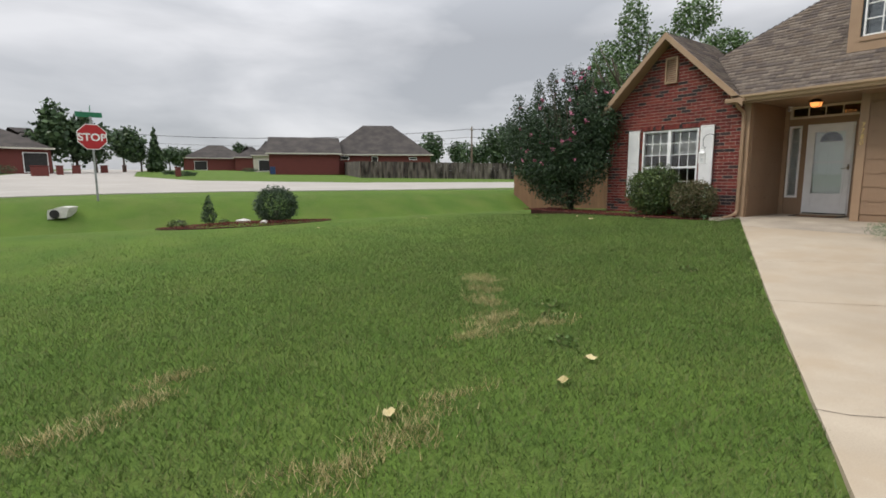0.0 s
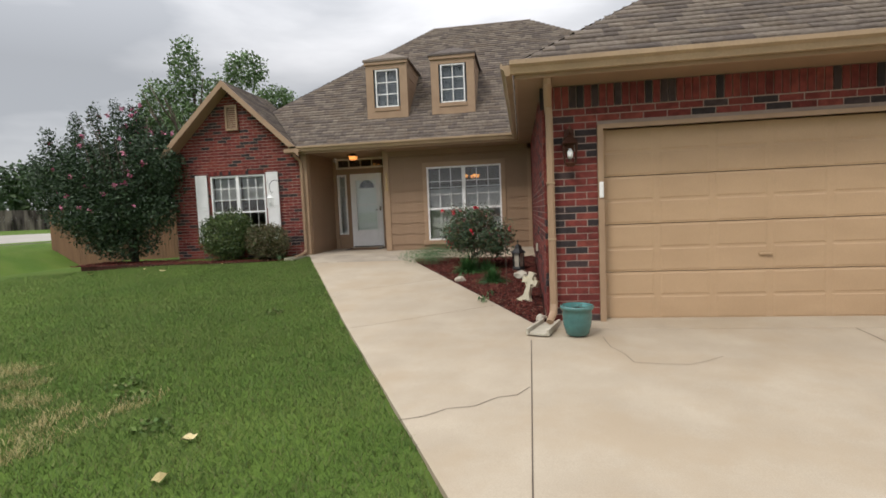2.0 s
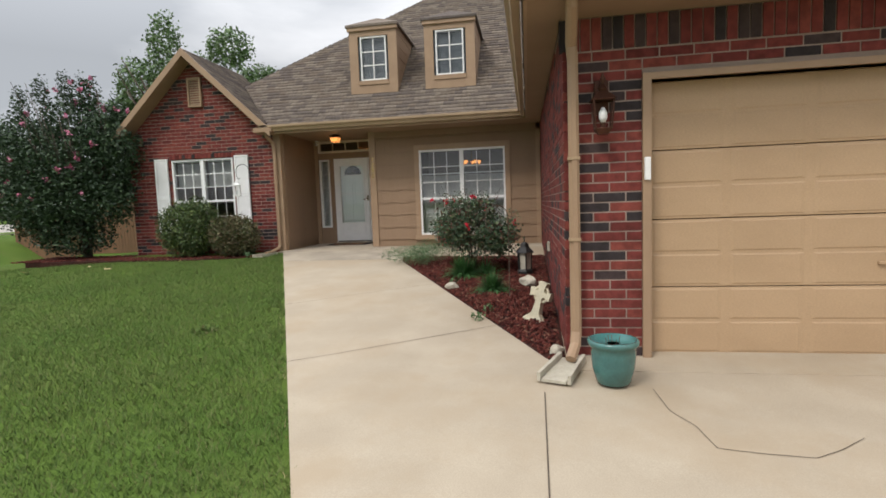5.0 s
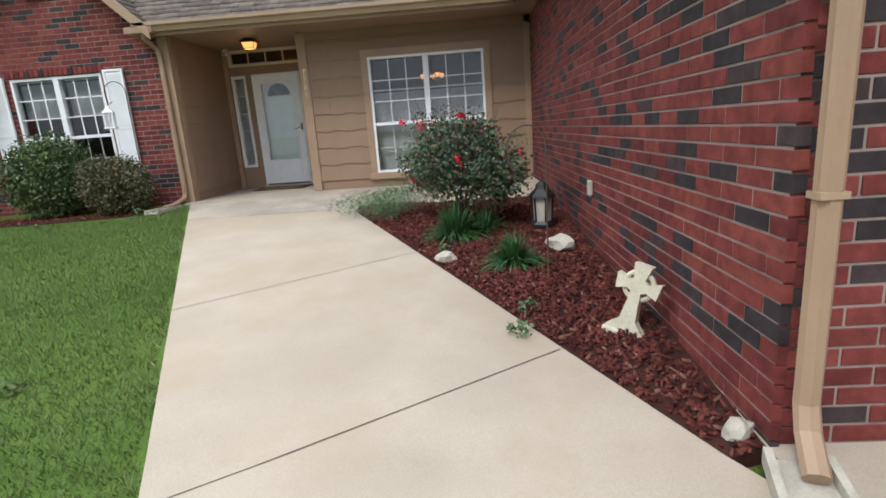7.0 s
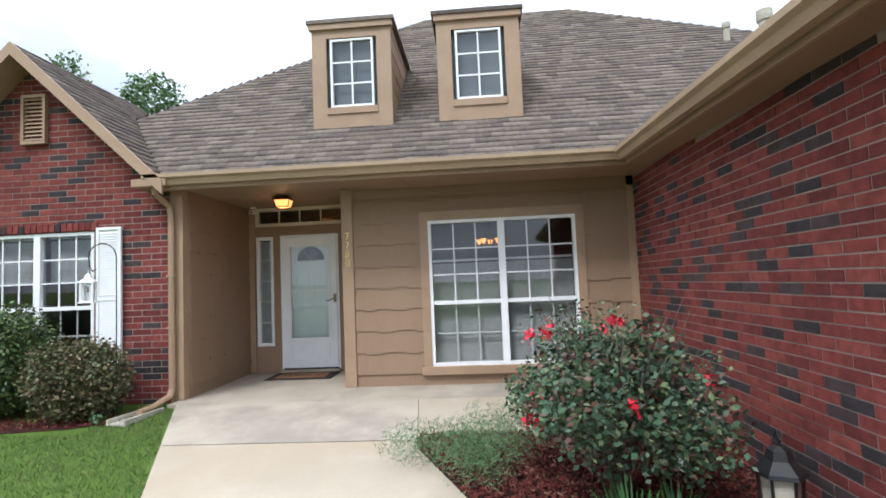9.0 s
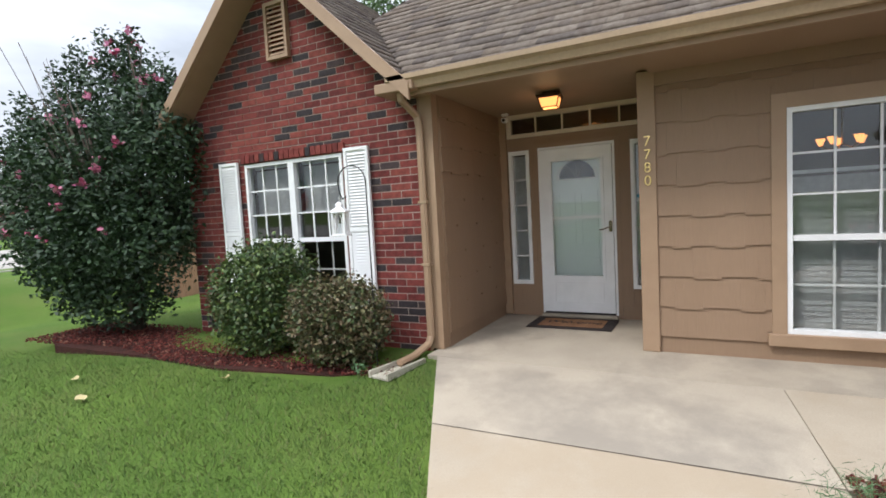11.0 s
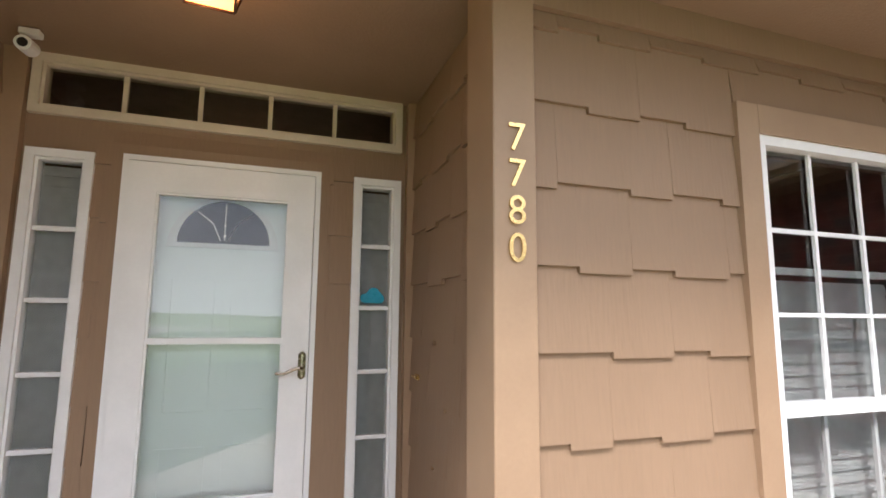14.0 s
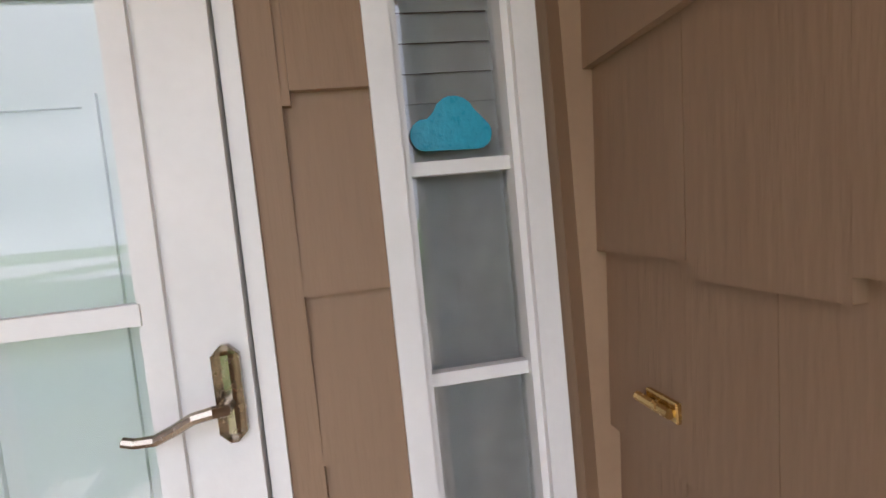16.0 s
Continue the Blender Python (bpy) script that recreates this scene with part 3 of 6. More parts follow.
# ---------- roofs ----------
def roof_plane(name, poly, label, tabs=True, lim=None):
    """A roof face with courses of random shingle tabs laid over it; poly: the corners, the first two on the eave."""
    p = [Vector(q) for q in poly]
    u = (p[1] - p[0]).normalized()
    nrm = (p[1] - p[0]).cross(p[2] - p[0]).normalized()
    if nrm.z < 0:
        nrm = -nrm
    v = nrm.cross(u).normalized()
    if v.z < 0:
        v = -v
    pts = [((q - p[0]).dot(u), (q - p[0]).dot(v)) for q in p]
    bm = bmesh.new()
    lo = [bm.verts.new(q - nrm * 0.10) for q in p]
    hi = [bm.verts.new(q) for q in p]
    bm.faces.new(lo[::-1]), bm.faces.new(hi)
    for i in range(len(p)):
        bm.faces.new((lo[i], lo[(i + 1) % len(p)], hi[(i + 1) % len(p)], hi[i]))
    bmesh.ops.recalc_face_normals(bm, faces=bm.faces)
    ob = structure(name, bm, M_ROOFBASE, label)
    if not tabs:
        return ob
    top = max(b for a, b in pts)
    V, F, k, row, exp = [], [], 0, 0, 0.135
    while row * exp < top - 0.02:
        b0, b1 = row * exp, min(top, (row + 1) * exp)
        mid = (b0 + b1) / 2
        xs = []
        for (a, b), (c, d) in zip(pts, pts[1:] + pts[:1]):
            if (b - mid) * (d - mid) < 0:
                xs.append(a + (c - a) * (mid - b) / (d - b))
        if len(xs) >= 2:
            a, end = min(xs), max(xs)
            while a < end - 0.02:
                w = min(rng.uniform(0.10, 0.34), end - a)
                drop, th = rng.choice([0, 0, 0.012]), rng.choice([0.006, 0.013])
                q = [(a, b0 - drop, th + .006), (a + w - 0.004, b0 - drop, th + .006), (a + w - 0.004, b1, 0.004), (a, b1, 0.004), (a, b0 - drop, 0.0), (a + w - 0.004, b0 - drop, 0.0)]
                V += [p[0] + u * x + v * y + nrm * z for x, y, z in q]
                F += [(k, k + 1, k + 2, k + 3), (k + 4, k + 5, k + 1, k)]
                k += 6
                a += w
        row += 1
    raw("shingles", [tuple(q) for q in V], F, M_SHINGLE, ob, "weathered brown laminated shingles", "stuff")
    return ob


R0, R1, RZ, RX = (15.8, 3.05, 7.6), (15.8, -0.05, 7.6), 7.6, 15.8
roof_plane("roof_front", [(10.85, 5.95, 3.25), (10.85, -7.3, 3.25), R1, R0, (12.22, 7.25, 4.45)], "brown shingled main roof above the porch")
roof_plane("roof_left", [(20.75, 9.0, 3.25), (11.3, 9.0, 3.25), (11.3, 8.46, 3.645), R0], "brown shingled hip of the main roof")
roof_plane("roof_right", [(10.85, -7.3, 3.25), (20.75, -7.3, 3.25), R1], "brown shingled hip of the main roof", tabs=False)
roof_plane("roof_back", [(20.75, -7.3, 3.25), (20.75, 9.0, 3.25), R0, R1], "rear slope of the main roof", tabs=False)
AP = (6.9, -3.05, 5.2)
AP2 = (13.8, -3.05, 5.2)
roof_plane("roof_garage_front", [(3.98, 0.4, GEAVE), (3.98, -6.2, GEAVE), AP], "brown shingled hip roof of the garage")
roof_plane("roof_garage_left", [(12.2, 0.4, 3.24), (3.98, 0.4, GEAVE), AP, AP2], "brown shingled slope above the bed")
roof_plane("roof_garage_right", [(3.98, -6.2, GEAVE), (14.0, -6.2, GEAVE), AP2, AP], "brown shingled slope of the garage", tabs=False)
GT = 5.06
roof_plane("roof_gable_right", [(13.2, 5.95, 3.22), (10.78, 5.95, 3.22), (10.78, 7.88, GT), (13.2, 7.88, GT)], "brown shingled slope of the small gable")
roof_plane("roof_gable_left", [(10.78, 9.81, 3.22), (13.2, 9.81, 3.22), (13.2, 7.88, GT), (10.78, 7.88, GT)], "brown shingled slope of the small gable", tabs=False)


# ---------- trim, gutters ----------
def gutter(name, a, b, parent=None, label="tan painted metal gutter", w=0.12, h=0.13):
    """A K-shaped gutter from a to b, its back edge on that line; it hangs on the fascia."""
    a, b = Vector(a), Vector(b)
    d = (b - a).normalized()
    out = d.cross(Vector((0, 0, 1))).normalized()
    prof = [(0, 0), (0, -h), (w * 0.55, -h), (w * 0.7, -h * 0.55), (w, -h * 0.35), (w, 0.0), (w - 0.02, 0.0), (w - 0.02, -0.02), (0.02, -0.02), (0.02, 0)]
    bm = bmesh.new()
    r = [[bm.verts.new(p + out * x + Vector((0, 0, z))) for x, z in prof] for p in (a, b)]
    n = len(prof)
    for i in range(n):
        bm.faces.new((r[0][i], r[0][(i + 1) % n], r[1][(i + 1) % n], r[1][i]))
    bm.faces.new(r[0][::-1]), bm.faces.new(r[1])
    bmesh.ops.recalc_face_normals(bm, faces=bm.faces)
    structure(name, bm, M_GUTTER, label)


gutter("gutter", (10.88, 6.16, 3.27), (10.88, 0.44, 3.27))
gutter("gutter", (4.0, 0.44, 3.0), (4.0, -6.22, 3.0))
gutter("gutter", (10.86, 0.42, 3.26), (4.0, 0.42, 3.0))


def beam(name, a, b, h, t, mat, label, side=(1, 0, 0)):
    """A board between two points; h deep downwards, t thick along side."""
    a, b, s = Vector(a), Vector(b), Vector(side) * t
    bm = bmesh.new()
    dn = Vector((0, 0, -h))
    vs = [bm.verts.new(p) for p in (a, b, b + dn, a + dn, a + s, b + s, b + s + dn, a + dn + s)]
    for f in ((0, 1, 2, 3), (4, 7, 6, 5), (0, 4, 5, 1), (3, 2, 6, 7), (0, 3, 7, 4), (1, 5, 6, 2)):
        bm.faces.new([vs[i] for i in f])
    bmesh.ops.recalc_face_normals(bm, faces=bm.faces)
    return structure(name, bm, mat, label)


beam("fascia", (10.885, 6.1, 3.24), (10.885, 0.4, 3.24), 0.15, 0.03, M_TRIM, "tan fascia board")
beam("fascia", (4.01, 0.38, 2.98), (4.01, -6.18, 2.98), 0.15, 0.03, M_TRIM, "tan fascia board")
beam("fascia", (10.88, 0.395, 3.24), (4.03, 0.395, 2.98), 0.15, 0.03, M_TRIM, "tan fascia board", (0, -1, 0))
beam("rake_board", (10.76, 7.88, 5.07), (10.76, 5.9, 3.19), 0.17, 0.035, M_TRIM, "tan rake board of the small gable")
beam("rake_board", (10.76, 7.88, 5.07), (10.76, 9.86, 3.19), 0.17, 0.035, M_TRIM, "tan rake board of the small gable")
structure("cornice_return", boxbm(10.77, 11.15, 5.86, 6.3, 3.12, 3.22, bevel=0.01), M_TRIM, "tan boxed eave end of the gable")
beam("gable_soffit", (10.8, 7.88, 4.95), (10.8, 6.0, 3.13), 0.03, 0.35, M_TRIM, "tan soffit under the rake")
beam("gable_soffit", (10.8, 7.88, 4.95), (10.8, 9.76, 3.13), 0.03, 0.35, M_TRIM, "tan soffit under the rake")
beam("soffit", (4.05, 0.38, 2.855), (10.9, 0.38, 3.11), 0.02, -0.28, M_TAN, "tan soffit over the garage side wall", (0, 1, 0))
structure("soffit", boxbm(4.05, 4.56, -6.16, 0.1, 2.84, 2.86), M_TAN, "tan soffit over the garage door")
structure("frieze_board", boxbm(WX - 0.03, WX, GY, 3.83, 2.98, 3.1), M_TAN, "tan frieze board under the eave")


def spout(name, pts, label, w=0.045):
    ob = thing(name, *pts[-1], 0, label, "downspout")
    off = Vector(pts[-1])
    part("pipe", tube(bmesh.new(), [Vector(p) - off for p in pts], w, seg=8, flat=0.75), M_TRIM, ob, smooth=False)
    for z in (0.35, 0.65):
        i = next((k for k, p in enumerate(pts[:-1]) if p[2] - pts[k + 1][2] > 0.8), 1)
        a, b = Vector(pts[i]), Vector(pts[i + 1])
        q = a.lerp(b, z) - off
        part("strap", boxbm(q.x - 0.037, q.x + 0.037, q.y - 0.047, q.y + 0.047, q.z - 0.012, q.z + 0.012), M_GUTTER, ob)
    return ob


spout("downspout", [(4.06, 0.06, 2.88), (4.10, 0.05, 2.80), (4.44, 0.03, 2.62), (4.46, 0.02, 2.5), (4.46, 0.02, 0.34), (4.42, 0.03, 0.24), (4.28, 0.08, 0.16)], "tan painted downspout strapped to the garage corner")
spout("downspout", [(10.86, 6.06, 3.16), (10.88, 6.06, 3.06), (11.07, 6.0, 2.92), (11.09, 5.99, 2.8), (11.09, 5.99, 0.64), (11.05, 6.0, 0.56), (10.80, 6.03, 0.50), (10.58, 6.07, 0.485)], "tan painted downspout strapped to the brick corner")


def splash_block(x, y, z, rz, label):
    ob = thing("splash_block", x, y, z, rz, label, "splash block")
    bm = box(bmesh.new(), 0, 0.56, -0.09, 0.09, 0.004, 0.025)
    prism(bm, [(0, 0.08), (0.56, 0.10), (0.56, 0.125), (0, 0.11)], "z", 0.004, 0.07)
    prism(bm, [(0, -0.08), (0.56, -0.10), (0.56, -0.125), (0, -0.11)], "z", 0.004, 0.07)
    part("trough", bm, M_STONE, ob)


splash_block(4.42, 0.06, P(4.2) + 0.006, 162, "pale plastic splash block under the garage downspout")
splash_block(10.80, 6.00, 0.42, 170, "pale concrete splash block under the porch downspout")


# ---------- windows and door ----------
def bars(parent, x, y0, y1, z0, z1, cols, rows, mat, t=0.018, d=0.014):
    for i in range(1, cols):
        y = y0 + (y1 - y0) * i / cols
        part("muntin", boxbm(x, x + d, y - t / 2, y + t / 2, z0, z1), mat, parent)
    for j in range(1, rows):
        z = z0 + (z1 - z0) * j / rows
        part("muntin", boxbm(x + 0.001, x + d - 0.001, y0, y1, z - t / 2, z + t / 2), mat, parent)


def ring(bm, x0, x1, y0, y1, z0, z1, w):
    box(bm, x0, x1, y0, y0 + w, z0, z1)
    box(bm, x0, x1, y1 - w, y1, z0, z1)
    box(bm, x0, x1, y0 + w, y1 - w, z1 - w, z1)
    box(bm, x0, x1, y0 + w, y1 - w, z0, z0 + w)
    return bm


def pane(parent, x, y0, y1, z0, z1):
    bm = bmesh.new()
    bm.faces.new([bm.verts.new(c) for c in ((x, y0, z0), (x, y0, z1), (x, y1, z1), (x, y1, z0))])
    ob = part("pane", bm, M_GLASS, parent, "clear window glass")
    ob.visible_shadow = False
    return ob


def double_window(name, x, y0, y1, z0, z1, label, cols=3, rows=2, blind_top=0.5, blind_low=1.0, curtain=None):
    """Two sashes side by side, each with an upper and a lower light and muntins."""
    w = tagged(new(name), label, kind="structure")
    part("window_frame", ring(bmesh.new(), x - 0.035, x + 0.06, y0, y1, z0, z1, 0.04), M_WHITE, w, "white vinyl window frame")
    ym, zm = (y0 + y1) / 2, z0 + (z1 - z0) * 0.43
    part("mullion", boxbm(x - 0.037, x + 0.058, ym - 0.045, ym + 0.045, z0 + 0.04, z1 - 0.04), M_WHITE, w)
    for a, b in ((y0 + 0.04, ym - 0.045), (ym + 0.045, y1 - 0.04)):
        part("rail", boxbm(x - 0.02, x + 0.05, a, b, zm - 0.025, zm + 0.025), M_WHITE, w)
        for c, d in ((z0 + 0.04, zm - 0.025), (zm + 0.025, z1 - 0.04)):
            pane(w, x + 0.02, a, b, c, d)
            bars(w, x + (0.0 if c > zm - 0.03 else 0.026), a, b, c, d, cols, 2 if c < zm - 0.03 else rows, M_WHITE)
    return w


double_window("window_front", WX + 0.01, *WIN, "white double window with muntins in the siding wall", rows=3)
double_window("window_wing", 11.18, *LWIN, "white double window with muntins in the brick wall", rows=3)


def blinds(name, x, y0, y1, z0, z1, label, step=0.05):
    ob = thing(name, x, (y0 + y1) / 2, z1, 0, label, "blind")
    h, n = (y1 - y0) / 2, int((z1 - z0) / step)
    part("headrail", boxbm(-0.02, 0.02, -h, h, -0.03, 0.0), M_BLIND, ob)
    for k in range(1, n):
        z = -0.03 - k * step
        bm = bmesh.new()
        vs = [bm.verts.new(c) for c in ((-0.005, -h, z - 0.0258), (-0.005, h, z - 0.0258), (0.005, h, z + 0.0258), (0.005, -h, z + 0.0258))]
        bm.faces.new(vs)
        bmesh.ops.solidify(bm, geom=bm.faces[:], thickness=0.002)
        part("slat", bm, M_BLIND, ob)


for a, b in ((0.90, 1.78), (1.87, 2.75)):
    blinds("window_blind", WX + 0.12, a, b, 0.75, 2.12, "white lowered blind behind the front window")
for a, b in ((7.10, 7.78), (7.88, 8.58)):
    blinds("window_blind", 11.30, a, b, 2.02, 2.63, "white half-raised blind behind the bedroom window")
blinds("sidelight_blind", DX + 0.055, 5.46, 5.72, 0.92, 2.66, "white blind behind the narrow window")
blinds("sidelight_blind", DX + 0.055, 3.94, 4.19, 0.88, 2.66, "white blind behind the narrow window")
# trim round the front window
wt = tagged(new("window_trim"), "tan painted boards round the front window", kind="structure")
part("casing", boxbm(WX - 0.035, WX, 2.79, 2.9, 0.62, 2.76), M_TRIM, wt)
part("casing", boxbm(WX - 0.035, WX, 0.75, 0.86, 0.62, 2.76), M_TRIM, wt)
part("casing", boxbm(WX - 0.037, WX, 0.86, 2.79, 2.64, 2.76), M_TRIM, wt)
part("window_sill", boxbm(WX - 0.06, WX, 0.72, 2.93, 0.62, 0.73, bevel=0.006), M_TRIM, wt)
structure("corner_board", boxbm(WX - 0.035, WX + 0.2, 3.80, 3.955, 0.49, 3.12, bevel=0.004), M_TRIM, "tan painted corner board with the house number")
structure("corner_board", boxbm(WX - 0.03, WX, GY + 0.0, GY + 0.09, 0.49, 3.1), M_TRIM, "tan board in the inner corner")
structure("corner_board", boxbm(11.13, 11.25, 5.86, 6.0, 0.49, 3.14), M_TRIM, "tan board at the brick corner")
structure("corner_board", boxbm(DX - 0.05, DX, 5.75, 5.85, 0.5, 3.14), M_TRIM, "tan board in the porch corner")
structure("corner_board", boxbm(DX - 0.05, DX, 3.85, 3.90, 0.5, 3.14), M_TRIM, "tan board in the porch corner")


def narrow_window(name, y0, y1, z0, z1, n, vertical, label, mat):
    w = tagged(new(name), label, kind="structure")
    part("window_frame", ring(bmesh.new(), DX - 0.03, DX + 0.07, y0, y1, z0, z1, 0.04), mat, w)
    part("stop", ring(bmesh.new(), DX - 0.012, DX + 0.065, y0 + 0.04, y1 - 0.04, z0 + 0.04, z1 - 0.04, 0.012), mat, w)
    pane(w, DX + 0.03, y0 + 0.04, y1 - 0.04, z0 + 0.04, z1 - 0.04)
    for i in range(1, n):
        if vertical:
            y = y0 + 0.04 + (y1 - y0 - 0.08) * i / n
            part("muntin", boxbm(DX + 0.005, DX + 0.028, y - 0.011, y + 0.011, z0 + 0.04, z1 - 0.04), mat, w)
        else:
            z = z0 + 0.04 + (z1 - z0 - 0.08) * i / n
            part("muntin", boxbm(DX + 0.005, DX + 0.028, y0 + 0.04, y1 - 0.04, z - 0.011, z + 0.011), mat, w)
    return w


narrow_window("transom_window", *TRANS, 5, True, "cream framed five-light window above the door", M_CREAM)
narrow_window("sidelight_window", *SIDE_L, 5, False, "white framed narrow window beside the door", M_WHITE)
narrow_window("sidelight_window", *SIDE_R, 5, False, "white framed narrow window beside the door", M_WHITE)


def front_door():
    y0, y1, z0, z1 = DOOR
    d = tagged(new("door_front"), "closed white storm door with a tall glass pane", kind="structure")
    part("door_frame", ring(bmesh.new(), DX - 0.028, DX + 0.06, y0, y1, z0 - 0.06, z1, 0.028), M_WHITE, d, "white door frame")
    part("casing", ring(bmesh.new(), DX - 0.02, DX, y0 - 0.05, y1 + 0.05, z0 - 0.06, z1 + 0.05, 0.05), M_TAN, d, "tan casing")
    a, b, c, e = y0 + 0.032, y1 - 0.032, z0, z1 - 0.035
    bm = bmesh.new()
    box(bm, DX - 0.045, DX - 0.005, a, a + 0.14, c, e)
    box(bm, DX - 0.045, DX - 0.005, b - 0.14, b, c, e)
    box(bm, DX - 0.045, DX - 0.005, a + 0.14, b - 0.14, e - 0.16, e)
    box(bm, DX - 0.045, DX - 0.005, a + 0.14, b - 0.14, c, c + 0.47)
    part("storm_panel", bm, M_WHITE, d)
    part("bead", ring(bmesh.new(), DX - 0.056, DX - 0.045, a + 0.10, b - 0.10, c + 0.43, e - 0.12, 0.03), M_WHITE, d)
    part("bead", ring(bmesh.new(), DX - 0.052, DX - 0.045, a + 0.13, b - 0.13, c + 0.10, c + 0.38, 0.018), M_WHITE, d)
    pane(d, DX - 0.03, a + 0.14, b - 0.14, c + 0.47, e - 0.16)
    part("rail", boxbm(DX - 0.05, DX - 0.02, a + 0.135, b - 0.135, 1.755, 1.785), M_WHITE, d)
    part("sweep", boxbm(DX - 0.047, DX - 0.003, a, b, c - 0.03, c), M_BLACK, d)
    h = part("door_handle", boxbm(DX - 0.062, DX - 0.045, a + 0.012, a + 0.050, 1.575, 1.715, bevel=0.014), M_STEEL, d, "brushed nickel lever handle")
    part("lever", tube(bmesh.new(), [(DX - 0.05, a + 0.032, 1.632), (DX - 0.088, a + 0.032, 1.632), (DX - 0.096, a + 0.045, 1.634), (DX - 0.096, a + 0.07, 1.630), (DX - 0.095, a + 0.095, 1.618), (DX - 0.094, a + 0.12, 1.608), (DX - 0.093, a + 0.145, 1.608), (DX - 0.092, a + 0.16, 1.612)], 0.0095, taper=0.75), M_STEEL, h)
    # the entry door behind
    e_ = part("entry_door", boxbm(DX + 0.055, DX + 0.095, y0 + 0.05, y1 - 0.05, z0, z1 - 0.05), M_TEALWALL, d, "pale panelled entry door")
    ym = (y0 + y1) / 2
    bm = bmesh.new()
    outer, inner = [], []
    for k in range(17):
        t = math.pi * k / 16
        outer.append(bm.verts.new((DX + 0.045, ym + 0.27 * math.cos(t), 2.24 + 0.27 * math.sin(t))))
        inner.append(bm.verts.new((DX + 0.045, ym + 0.225 * math.cos(t), 2.265 + 0.225 * math.sin(t))))
    for k in range(16):
        bm.faces.new((outer[k], outer[k + 1], inner[k + 1], inner[k]))
    bm.faces.new((outer[0], inner[0], inner[-1], outer[-1]))
    ex = bmesh.ops.extrude_face_region(bm, geom=bm.faces[:])
    bmesh.ops.translate(bm, verts=[g for g in ex["geom"] if isinstance(g, bmesh.types.BMVert)], vec=(0.011, 0, 0))
    bmesh.ops.recalc_face_normals(bm, faces=bm.faces)
    part("fanlight_frame", bm, M_WHITE, e_, "white half-round frame")
    bm = bmesh.new()
    bm.faces.new([bm.verts.new((DX + 0.050, ym + 0.224 * math.cos(math.pi * k / 16), 2.266 + 0.223 * math.sin(math.pi * k / 16))) for k in range(17)])
    part("fanlight_glass", bm, M_DARK, e_, "dark half-round glass")
    for t in (0.28, 0.5, 0.72):
        q = math.pi * t
        part("leading", tube(bmesh.new(), [(DX + 0.045, ym + 0.03 * math.cos(q), 2.28), (DX + 0.045, ym + 0.09 * math.cos(q), 2.37), (DX + 0.045, ym + 0.21 * math.cos(q), 2.265 + 0.21 * math.sin(q))], 0.004, seg=5), M_STEEL, e_)
    for ya, yb in ((ym - 0.25, ym - 0.03), (ym + 0.03, ym + 0.25)):
        for za, zb in ((0.75, 1.25), (1.4, 2.1)):
            part("panel_bead", ring(bmesh.new(), DX + 0.046, DX + 0.055, ya, yb, za, zb, 0.02), M_TEALWALL, e_)
    structure("threshold", boxbm(DX - 0.12, DX + 0.1, y0, y1, 0.5, 0.535, bevel=0.006), M_PORCH, "grey threshold under the front door")


front_door()


def shutter(name, y0, y1, z0, z1):
    ob = thing(name, 11.12, (y0 + y1) / 2, z0, 0, "white louvred plastic shutter on the brick wall", "shutter", "window shutters")
    h, H = (y1 - y0) / 2, z1 - z0
    bm = ring(bmesh.new(), -0.03, 0.005, -h, h, 0, H, 0.035)
    box(bm, -0.03, 0.004, -h + 0.035, h - 0.035, H * 0.48, H * 0.48 + 0.05)
    part("stile", bm, M_WHITE, ob)
    part("backing", boxbm(-0.006, 0.004, -h + 0.03, h - 0.03, 0.03, H - 0.03), M_WHITE, ob)
    z = 0.05
    while z < H - 0.06:
        if not (H * 0.47 < z < H * 0.48 + 0.05):
            bm = bmesh.new()
            vs = [bm.verts.new(c) for c in ((-0.028, -h + 0.035, z), (-0.028, h - 0.035, z), (-0.008, h - 0.035, z + 0.03), (-0.008, -h + 0.035, z + 0.03))]
            bm.faces.new(vs)
            part("slat", bm, M_WHITE, ob)
        z += 0.034
    return ob


shutter("window_shutter", 6.66, 6.99, 0.90, 2.70)
shutter("window_shutter", 8.70, 9.03, 0.90, 2.70)


